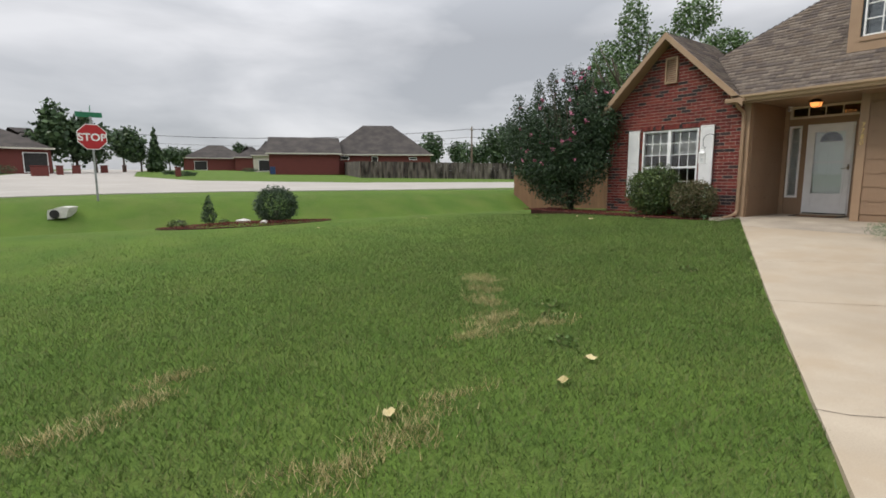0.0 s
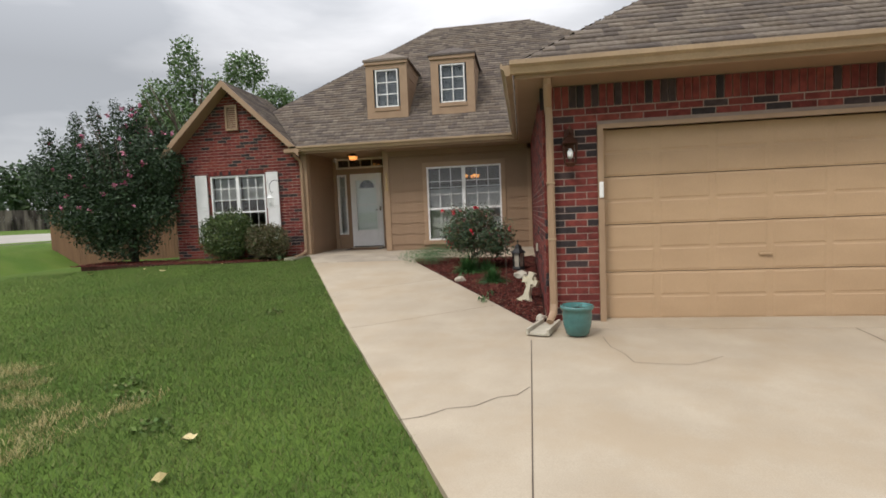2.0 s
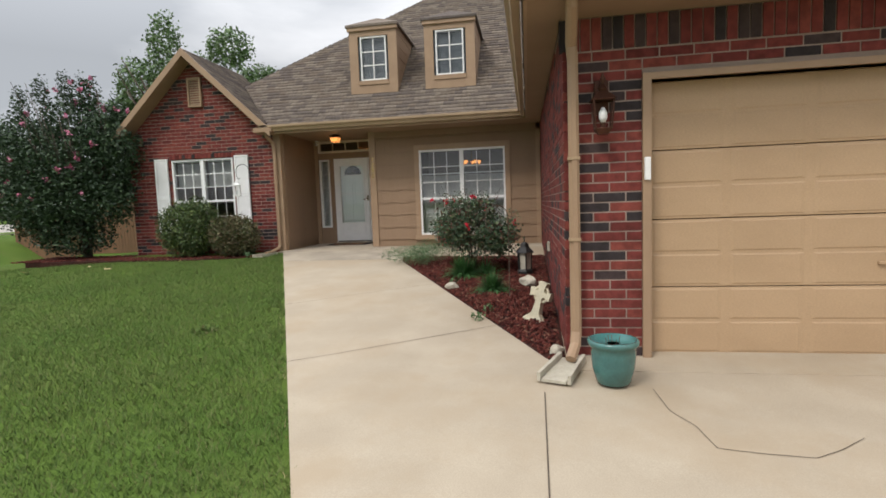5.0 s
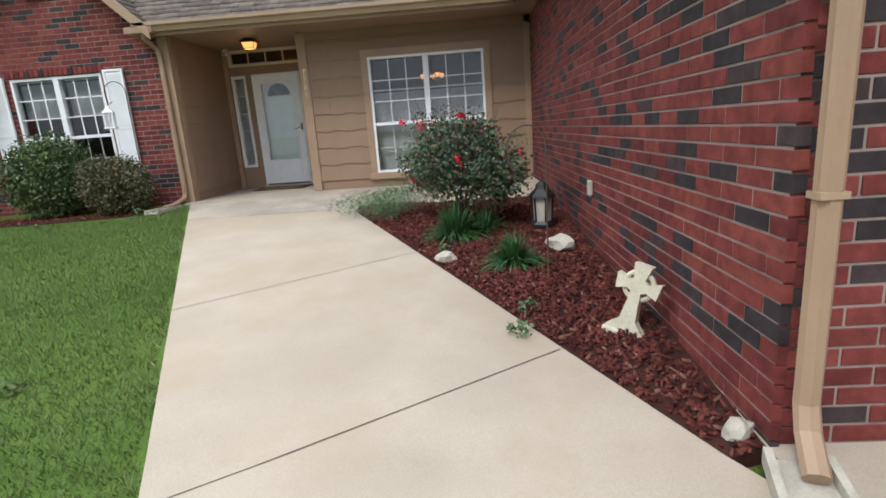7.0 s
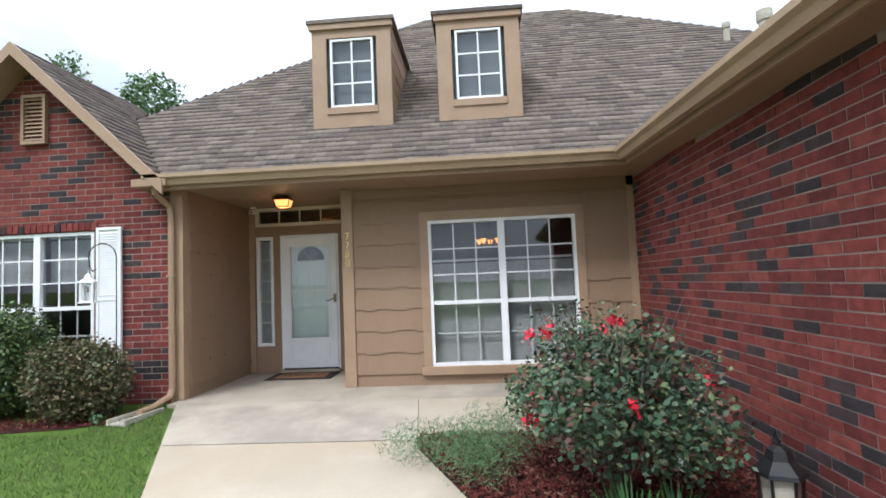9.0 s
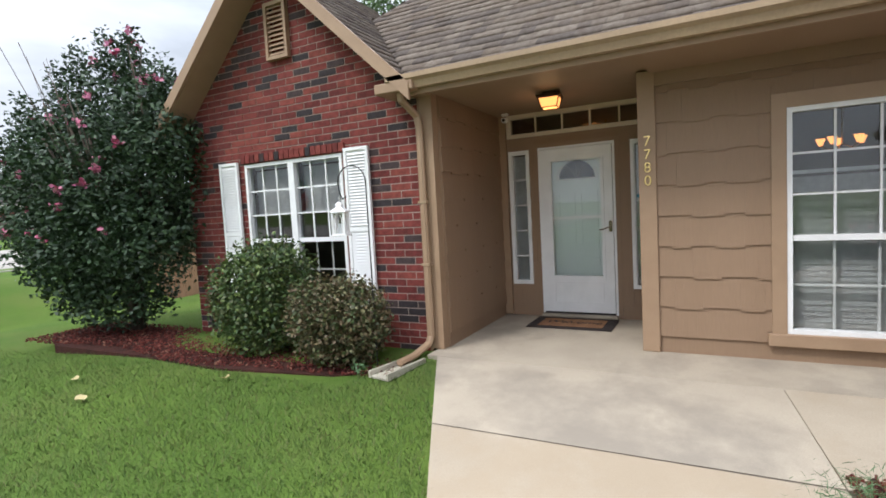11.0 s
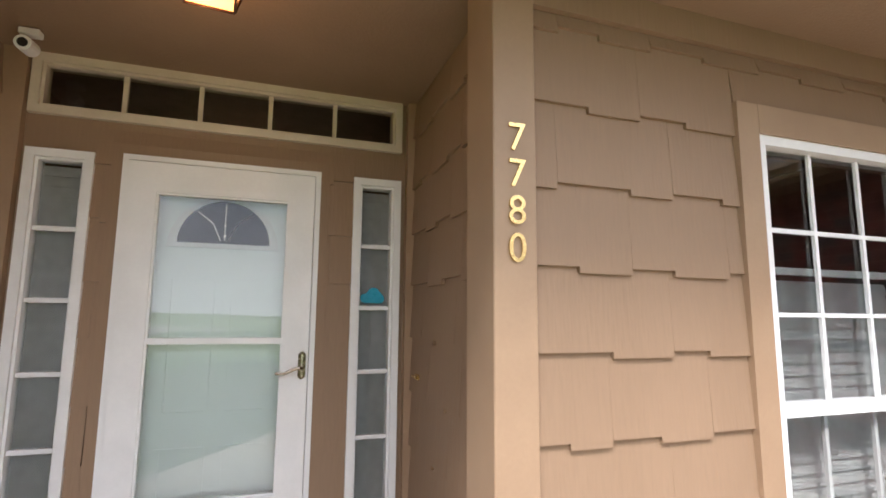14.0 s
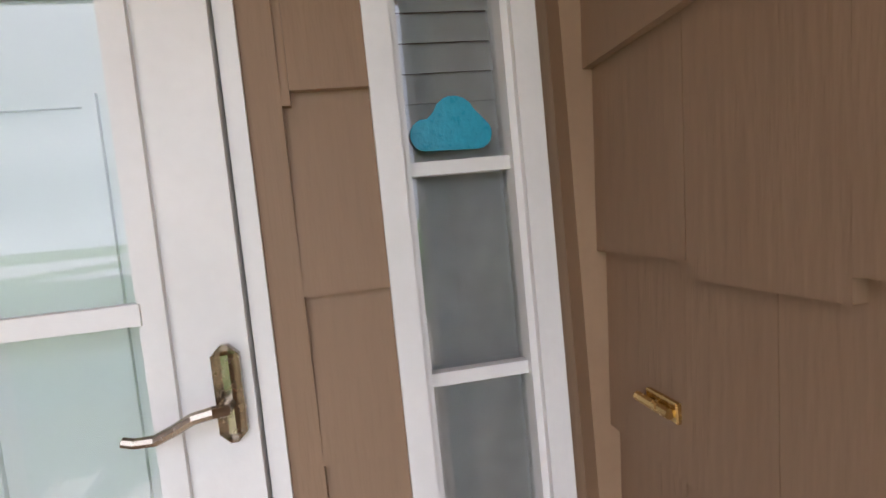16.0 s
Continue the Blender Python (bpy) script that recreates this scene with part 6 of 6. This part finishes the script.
# ---------- neighbourhood ----------
def fence(name, a, b, h, mat, label, w=0.14, posts=2.4):
    """Upright boards from a to b."""
    ob = thing(name, a[0], a[1], 0, 0, label, "fence")
    a, b = Vector((*a, 0)), Vector((*b, 0))
    L, d = (b - a).length, (b - a).normalized()
    nr = Vector((-d.y, d.x, 0))
    n = int(L / w)
    g = np.random.default_rng(5)
    for i in range(n):
        c = d * (i + 0.5) * w
        z = G(a.x + c.x, a.y + c.y)
        bm = bmesh.new()
        hw, t, hh = w / 2 - 0.004, 0.01, h + g.uniform(-0.02, 0.02)
        vs = [bm.verts.new(c + d * u + nr * v + Vector((0, 0, z + q))) for u in (-hw, hw) for v in (-t, t) for q in (0, hh)]
        for f in ((0, 1, 3, 2), (4, 6, 7, 5), (0, 4, 5, 1), (2, 3, 7, 6), (0, 2, 6, 4), (1, 5, 7, 3)):
            bm.faces.new([vs[k] for k in f])
        part("board", bm, mat, ob)
    return ob


def hip_house(name, x, y, rz, L, W, h, rise, label, mat=None, gable=False, ridge=0.35, windows=(), roof=None):
    """A plain far house: walls with windows, hipped or gabled roof; long side along local x, front at local -y."""
    z = min(G(x, y), G(x + L * 0.4, y)) - 0.1
    ob = thing(name, x, y, z, rz, label, "house", "neighbouring houses")
    part("wall", boxbm(-L / 2, L / 2, -W / 2, W / 2, 0, h), mat or M_FARBRICK, ob)
    o, r = 0.4, L / 2 - W * ridge if not gable else L / 2 + 0.3
    bm = bmesh.new()
    b = [bm.verts.new(c) for c in ((-L / 2 - o, -W / 2 - o, h), (L / 2 + o, -W / 2 - o, h), (L / 2 + o, W / 2 + o, h), (-L / 2 - o, W / 2 + o, h), (-r, 0, h + rise), (r, 0, h + rise))]
    for f in ((0, 1, 5, 4), (2, 3, 4, 5), (1, 2, 5), (3, 0, 4), (3, 2, 1, 0)):
        bm.faces.new([b[i] for i in f])
    part("roof", bm, roof or M_FARROOF, ob, "dark weathered shingle roof")
    part("fascia", boxbm(-L / 2 - o, L / 2 + o, -W / 2 - o - 0.05, -W / 2 - o, h - 0.08, h + 0.1), M_PALE, ob)
    for wx, ww, za, zb in windows:
        w = part("window", boxbm(wx, wx + ww, -W / 2 - 0.06, -W / 2 - 0.01, za, zb), M_WHITE, ob, "white framed window")
        part("pane", boxbm(wx + 0.08, wx + ww - 0.08, -W / 2 - 0.07, -W / 2 - 0.061, za + 0.08, zb - 0.08), M_DARK, w)
    return ob


def px(t_dir, d):
    """A place d metres from the walk's start in the direction t_dir degrees from +x."""
    return (-1.78 + d * math.cos(radians(t_dir)), 0.03 + d * math.sin(radians(t_dir)))


hip_house("house", *px(69.3, 80), -21, 9.5, 9, 2.9, 2.6, "red brick wing of the corner house with a dark roof", gable=True)
hip_house("house", *px(61.5, 84), -28, 15.5, 13, 2.9, 4.9, "red brick corner house behind the grey fence", ridge=0.42, windows=((-5.5, 1.2, 2.2, 2.7), (-1.0, 0.9, 1.2, 2.7), (4.5, 1.2, 2.2, 2.6)))
hip_house("house", *px(96.5, 78), 6, 13, 11, 2.7, 2.9, "brick house with a brown hip roof across the street", ridge=0.45, windows=((4.0, 2.2, 0.1, 2.3),))
hip_house("house", *px(93.4, 84), 4, 5, 9, 2.7, 2.9, "pale garage wing of the house across the street", mat=M_PALE, ridge=0.4)
hip_house("house", *px(78.0, 132), -12, 13, 12, 2.8, 3.2, "low brick house far along the side street", ridge=0.42, windows=((-4.5, 2.6, 0.2, 2.2),))
hip_house("house", *px(74.8, 124), -15, 6, 9, 2.8, 2.6, "brown brick house far along the side street", ridge=0.4)
hip_house("house", *px(73.1, 108), -17, 5, 9, 3.0, 3.0, "pale gabled house beside the corner house", mat=M_PALE, ridge=0.3, windows=((-1.6, 3.0, 0.1, 2.2),))
hip_house("house", *px(100.5, 90), 10, 14, 11, 2.7, 2.9, "brick house farther along the street", ridge=0.45)
hip_house("house", *px(-56, 44), 215, 19, 14, 3.1, 3.4, "red brick house with a grey-brown roof behind the fence", ridge=0.40, windows=((3.2, 1.1, 2.1, 3.0), (-0.3, 1.1, 2.1, 3.0)), roof=M_ROOFBASE)
for az, d, el, w, cone in ((91.5, 76, 5.9, 2.6, 0), (89.6, 80, 5.2, 2.4, 0), (88.2, 80, 4.7, 2.2, 0), (86.0, 86, 4.2, 2.4, 0), (84.6, 92, 3.4, 2.6, 0), (83.4, 90, 3.8, 1.7, 1), (82.2, 100, 2.6, 2.4, 0), (81.0, 150, 2.4, 3.5, 0), (75.6, 150, 3.0, 2.8, 0), (72.9, 160, 2.9, 3.0, 0),
                           (57.5, 120, 3.2, 4.5, 0), (55.5, 118, 4.1, 5, 0), (53.0, 125, 3.1, 4, 0), (50.5, 110, 3.6, 4.5, 0), (48.5, 105, 4.6, 5, 0), (46.3, 100, 4.6, 5, 0), (44.0, 100, 4.2, 5, 0), (41.5, 100, 4.4, 5, 0), (39.0, 100, 4.2, 5, 0), (36.5, 100, 4.2, 5, 0),
                           (-43.0, 62, 4.0, 4, 0), (-46.0, 64, 4.6, 4, 0), (-49.0, 62, 6.4, 4.5, 0), (-52.0, 62, 8.8, 5, 0), (-55.0, 60, 10.6, 5.5, 0), (-58.5, 60, 11.5, 6, 0), (-62, 58, 11, 6, 0)):
    tx, ty = px(az, d)
    far_tree(tx, ty, 1.62 + d * math.tan(radians(el + (0.9 if az > 0 else 0.3))) - G(tx, ty), w, int(az * 10) % 97, bool(cone))
# hedges and brick mailboxes along the side street
for az, d, s in ((98.0, 70, 2.0), (95.8, 69, 1.6), (81.0, 62, 0.9), (82.3, 70, 0.8), (75.0, 100, 1.2)):
    tx, ty = px(az, d)
    leafy("hedge", (tx, ty, G(tx, ty)), [(0, 0, 0.5 * s * 0.6, s, s * 0.6, 0.55 * s * 0.6), (s * 0.7, 0, 0.3 * s, s * 0.8, s * 0.5, s * 0.3)], 700, 0.16, L_FAR, "low dark hedge in a front garden", "hedge", shell=0.5)
for az, d, w in ((92.3, 60, 2.2), (90.9, 66, 1.0), (89.7, 74, 1.4), (87.6, 80, 1.3), (86.0, 88, 0.8), (84.0, 95, 0.8), (81.5, 60, 0.8)):
    tx, ty = px(az, d)
    m = thing("brick_mailbox", tx, ty, G(tx, ty), 0, "red brick mailbox pillar at the street edge", "mailbox", "brick mailboxes")
    part("pillar", boxbm(-w * 0.3, w * 0.3, -0.3, 0.3, 0, 0.9, bevel=0.03), M_FARBRICK, m)
    part("cap", boxbm(-w * 0.3 - 0.05, w * 0.3 + 0.05, -0.35, 0.35, 0.9, 0.98), M_FARBRICK, m)
b = thing("wheelie_bin", *px(72.6, 74), G(*px(72.6, 74)), -18, "dark blue wheeled bin by the brick wall", "bin")
part("body", boxbm(-0.35, 0.35, -0.35, 0.35, 0.05, 1.0, bevel=0.04), M_BINBLUE, b)
part("lid", boxbm(-0.38, 0.38, -0.4, 0.38, 1.0, 1.08, bevel=0.02), M_BINBLUE, b)
ux, uy = px(51.2, 84)
u = thing("utility_pole", ux, uy, G(ux, uy), 40, "wooden utility pole with a crossarm", "utility pole")
part("pole", tube(bmesh.new(), [(0, 0, -0.2), (0, 0, 7.8)], 0.16, 8, taper=0.7), M_WOODPOLE, u)
part("crossarm", boxbm(-1.1, 1.1, -0.06, 0.06, 7.2, 7.34), M_WOODPOLE, u)
for s in (-1.0, -0.5, 0.5, 1.0):
    part("insulator", lathe(bmesh.new(), [(0.05, 7.34), (0.06, 7.42), (0.03, 7.5)], 6, (s, 0, 0)), M_CULVERT, u)
for k, (h, dz) in enumerate(((7.45, 0), (7.45, 0.0), (6.2, 0), (5.4, 0))):
    for sgn in (-1, 1):
        bm = bmesh.new()
        tube(bm, [(ux + sgn * 60 * t * 0.75, uy - sgn * 60 * t * 0.66 + k * 0.5, G(ux, uy) + h - 5.0 * t * (1 - t) * 0.9 + dz) for t in np.linspace(0, 1, 9)], 0.025, 4)
        w = new("power_line", mesh_of("power_line", bm, M_BLACK))
        tagged(w, "thin dark overhead wire strung from the pole", "cable", "overhead wires")
fence("fence", (33.5, 78), (24.6, 52.8), 1.85, M_FENCE, "weathered grey board fence at the corner house", w=0.5)
fence("fence", (24.6, 52.8), (41.5, 44.7), 1.85, M_FENCE, "long weathered grey board fence along the street", w=0.3)
fence("fence", (15.8, 18.6), (14.2, 10.2), 1.75, M_FENCEBROWN, "brown board fence behind the crape myrtle")
fence("fence", (13.2, -13.6), (14.5, -18.5), 1.83, M_FENCEDARK, "dark weathered board fence beside the lawn")
fence("fence", (14.5, -18.5), (15.3, -27.5), 1.83, M_FENCERED, "orange stained board fence beside the lawn")


# ---------- shakes ----------
def shakes(parent, fixed, axis, face, u0, u1, z0, z1, holes=(), exp=0.285, seed=0):
    """Courses of split shakes on a wall; axis 'y': the wall faces -x at x = fixed; axis 'x': it faces along y by face (+1 or -1)."""
    g = np.random.default_rng(seed)
    k = 0
    row = 0
    while z0 + row * exp < z1 - 0.03:
        zb, zt = z0 + row * exp, min(z1, z0 + (row + 1) * exp + 0.02)
        u, n = u0, 0
        while u < u1 - 0.01:
            w = min(g.uniform(0.16, 0.30), u1 - u)
            if u1 - u - w < 0.08:
                w = u1 - u
            drop = 0.022 if (n + row) % 2 else 0.0
            a, b, lo, hi = u + 0.0003, u + w - 0.0003, zb - (drop if row else 0), zt
            u += w
            n += 1
            segs = [(a, b, lo, hi)]
            for h in holes:
                out = []
                for (a_, b_, l_, h_) in segs:
                    if b_ <= h[0] or a_ >= h[1] or h_ <= h[2] or l_ >= h[3]:
                        out.append((a_, b_, l_, h_))
                        continue
                    if a_ < h[0]:
                        out.append((a_, h[0], l_, h_))
                    if b_ > h[1]:
                        out.append((h[1], b_, l_, h_))
                    m0, m1 = max(a_, h[0]), min(b_, h[1])
                    if l_ < h[2]:
                        out.append((m0, m1, l_, h[2]))
                    if h_ > h[3]:
                        out.append((m0, m1, h[3], h_))
                segs = out
            for (a_, b_, l_, h_) in segs:
                if b_ - a_ < 0.01 or h_ - l_ < 0.02:
                    continue
                bm = bmesh.new()
                th, tt = 0.020, 0.003
                if axis == "y":
                    co = [(fixed - th, a_, l_), (fixed - th, b_, l_), (fixed - tt, b_, h_), (fixed - tt, a_, h_), (fixed, a_, l_), (fixed, b_, l_), (fixed, b_, h_), (fixed, a_, h_)]
                else:
                    s = face
                    co = [(a_, fixed + s * th, l_), (b_, fixed + s * th, l_), (b_, fixed + s * tt, h_), (a_, fixed + s * tt, h_), (a_, fixed, l_), (b_, fixed, l_), (b_, fixed, h_), (a_, fixed, h_)]
                vs = [bm.verts.new(c) for c in co]
                for f in ((0, 1, 2, 3), (5, 4, 7, 6), (0, 4, 5, 1), (1, 5, 6, 2), (3, 2, 6, 7), (0, 3, 7, 4)):
                    bm.faces.new([vs[i] for i in f])
                bmesh.ops.recalc_face_normals(bm, faces=bm.faces)
                part("shake", bm, M_TAN, parent)
        row += 1


shakes(front, WX, "y", -1, 0.19, 3.80, 0.645, 2.98, [(0.75, 2.90, 0.62, 2.76), (0.72, 2.93, 0.60, 0.74)], seed=1)
shakes(porch_left, 5.85, "x", -1, 11.26, DX - 0.05, 0.645, 3.13, seed=2)
shakes(porch_right, 3.85, "x", 1, WX + 0.2, DX - 0.05, 0.645, 3.13, seed=3)
shakes(door_wall, DX, "y", -1, 3.90, 5.75, 0.645, 2.80, [(DOOR[0] - 0.05, DOOR[1] + 0.05, 0.4, DOOR[3] + 0.05), (SIDE_L[0], 5.75, SIDE_L[2], SIDE_L[3] + 0.2), (3.9, SIDE_R[1], SIDE_R[2], SIDE_R[3] + 0.2)], seed=4)


# ---------- bricks ----------
BL, BH = 0.254, 0.0795
_cache = {}


def brick_mesh(w, h, d, kind):
    key = (round(w, 3), round(h, 3), kind)
    if key not in _cache:
        _cache[key] = mesh_of("brick", boxbm(*((0, d, 0, w, 0, h) if kind == "y" else (0, w, 0, d, 0, h)), bevel=0.0025), M_BRICK)
    return _cache[key]


def bricks(parent, fixed, kind, sgn, u0, u1, z0, z1, near, ok=lambda a, b, z: True, clip=None, proud=0.005):
    """Running bond on a wall. kind 'y': bricks run along y, wall faces -x; 'x': run along x, face along y by sgn. near(u, z): nearest ones come first."""
    found = []
    r = 0
    while z0 + (r + 1) * BH <= z1 + 0.001:
        z = z0 + r * BH
        u = u0 - (BL / 2 if r % 2 else 0)
        while u < u1 - 0.01:
            a, b = max(u, u0), min(u + BL, u1)
            u += BL
            if b - a < 0.03:
                continue
            a0, b0 = (a, b) if clip is None else clip(a, b, z)
            if b0 - a0 > 0.03 and ok(a0, b0, z):
                found.append((near((a0 + b0) / 2, z), a0, b0, z))
        r += 1
    found.sort()
    rest = bmesh.new()
    for i, (_, a, b, z) in enumerate(found):
        w, h = b - a - 0.011, BH - 0.0115
        out = proud + rng.uniform(-0.0015, 0.0015)
        if i < 300:
            ob = new("brick", brick_mesh(w, h, 0.05, kind))
            loc = (fixed - out, a, z) if kind == "y" else (a, fixed + (out - 0.05 if sgn > 0 else -out), z)
            ob.location = loc
            ob.parent = parent
        else:
            if kind == "y":
                box(rest, fixed - out, fixed + 0.03, a, a + w, z, z + h)
            else:
                box(rest, a, a + w, fixed - 0.03 if sgn > 0 else fixed + 0.03, fixed + sgn * out, z, z + h)
    if len(rest.verts):
        part("bricks", rest, M_BRICK, parent, "")["kind"] = "stuff"


bricks(gside, GY - 0.012, "x", 1, GX + 0.0, WX, 0.06, 3.10, lambda u, z: abs(u - 6.0) + 0.6 * abs(z - 1.2), ok=lambda a, b, z: z + BH < 2.87 + (a - 4.05) * 0.0373)
bricks(gfront, GX + 0.012, "y", -1, -6.10, GY - 0.004, 0.04, 2.62, lambda u, z: abs(u), ok=lambda a, b, z: True,
       clip=lambda a, b, z: (a, b) if z > GAR[3] + 0.04 else ((max(a, GAR[1] + 0.045), b) if (a + b) / 2 > -3 else (a, min(b, GAR[0] - 0.045))))
for i in range(75):
    y = -6.10 + i * 0.083
    ob = new("soldier_brick", brick_mesh(0.073, 0.245, 0.05, "y"))
    ob.location, ob.parent = (GX + 0.001 - (i % 3) * 0.0008, y, 2.587), gfront
    ob.name = "soldier_brick"


def gclip(a, b, z):
    if z < 3.24:
        if LWIN[2] - 0.1 < z + BH * 0.5 < LWIN[3]:
            m = (a + b) / 2
            if m < LWIN[0]:
                return a, min(b, LWIN[0])
            if m > LWIN[1]:
                return max(a, LWIN[1]), b
            return (max(a, LWIN[1]), b) if b > LWIN[1] + 0.05 else ((a, LWIN[0]) if a < LWIN[0] - 0.05 else (0, 0))
        return a, b
    half = max(0, (5.01 - z - 0.06) / 0.92)
    return max(a, 7.88 - half), min(b, 7.88 + half)


bricks(wing, 11.15, "y", -1, 6.04, 9.72, 0.36, 4.9, lambda u, z: abs(u - 6.3) + 0.5 * abs(z - 1.8), clip=gclip)
for i in range(20):
    ob = new("sill_brick", brick_mesh(0.073, 0.10, 0.07, "y"))
    ob.location, ob.parent = (11.115, 7.0 + i * 0.083, 2.675), wing
for i in range(20):
    ob = new("sill_brick", brick_mesh(0.073, 0.07, 0.09, "y"))
    ob.location, ob.parent = (11.10, 7.0 + i * 0.083, 0.87), wing
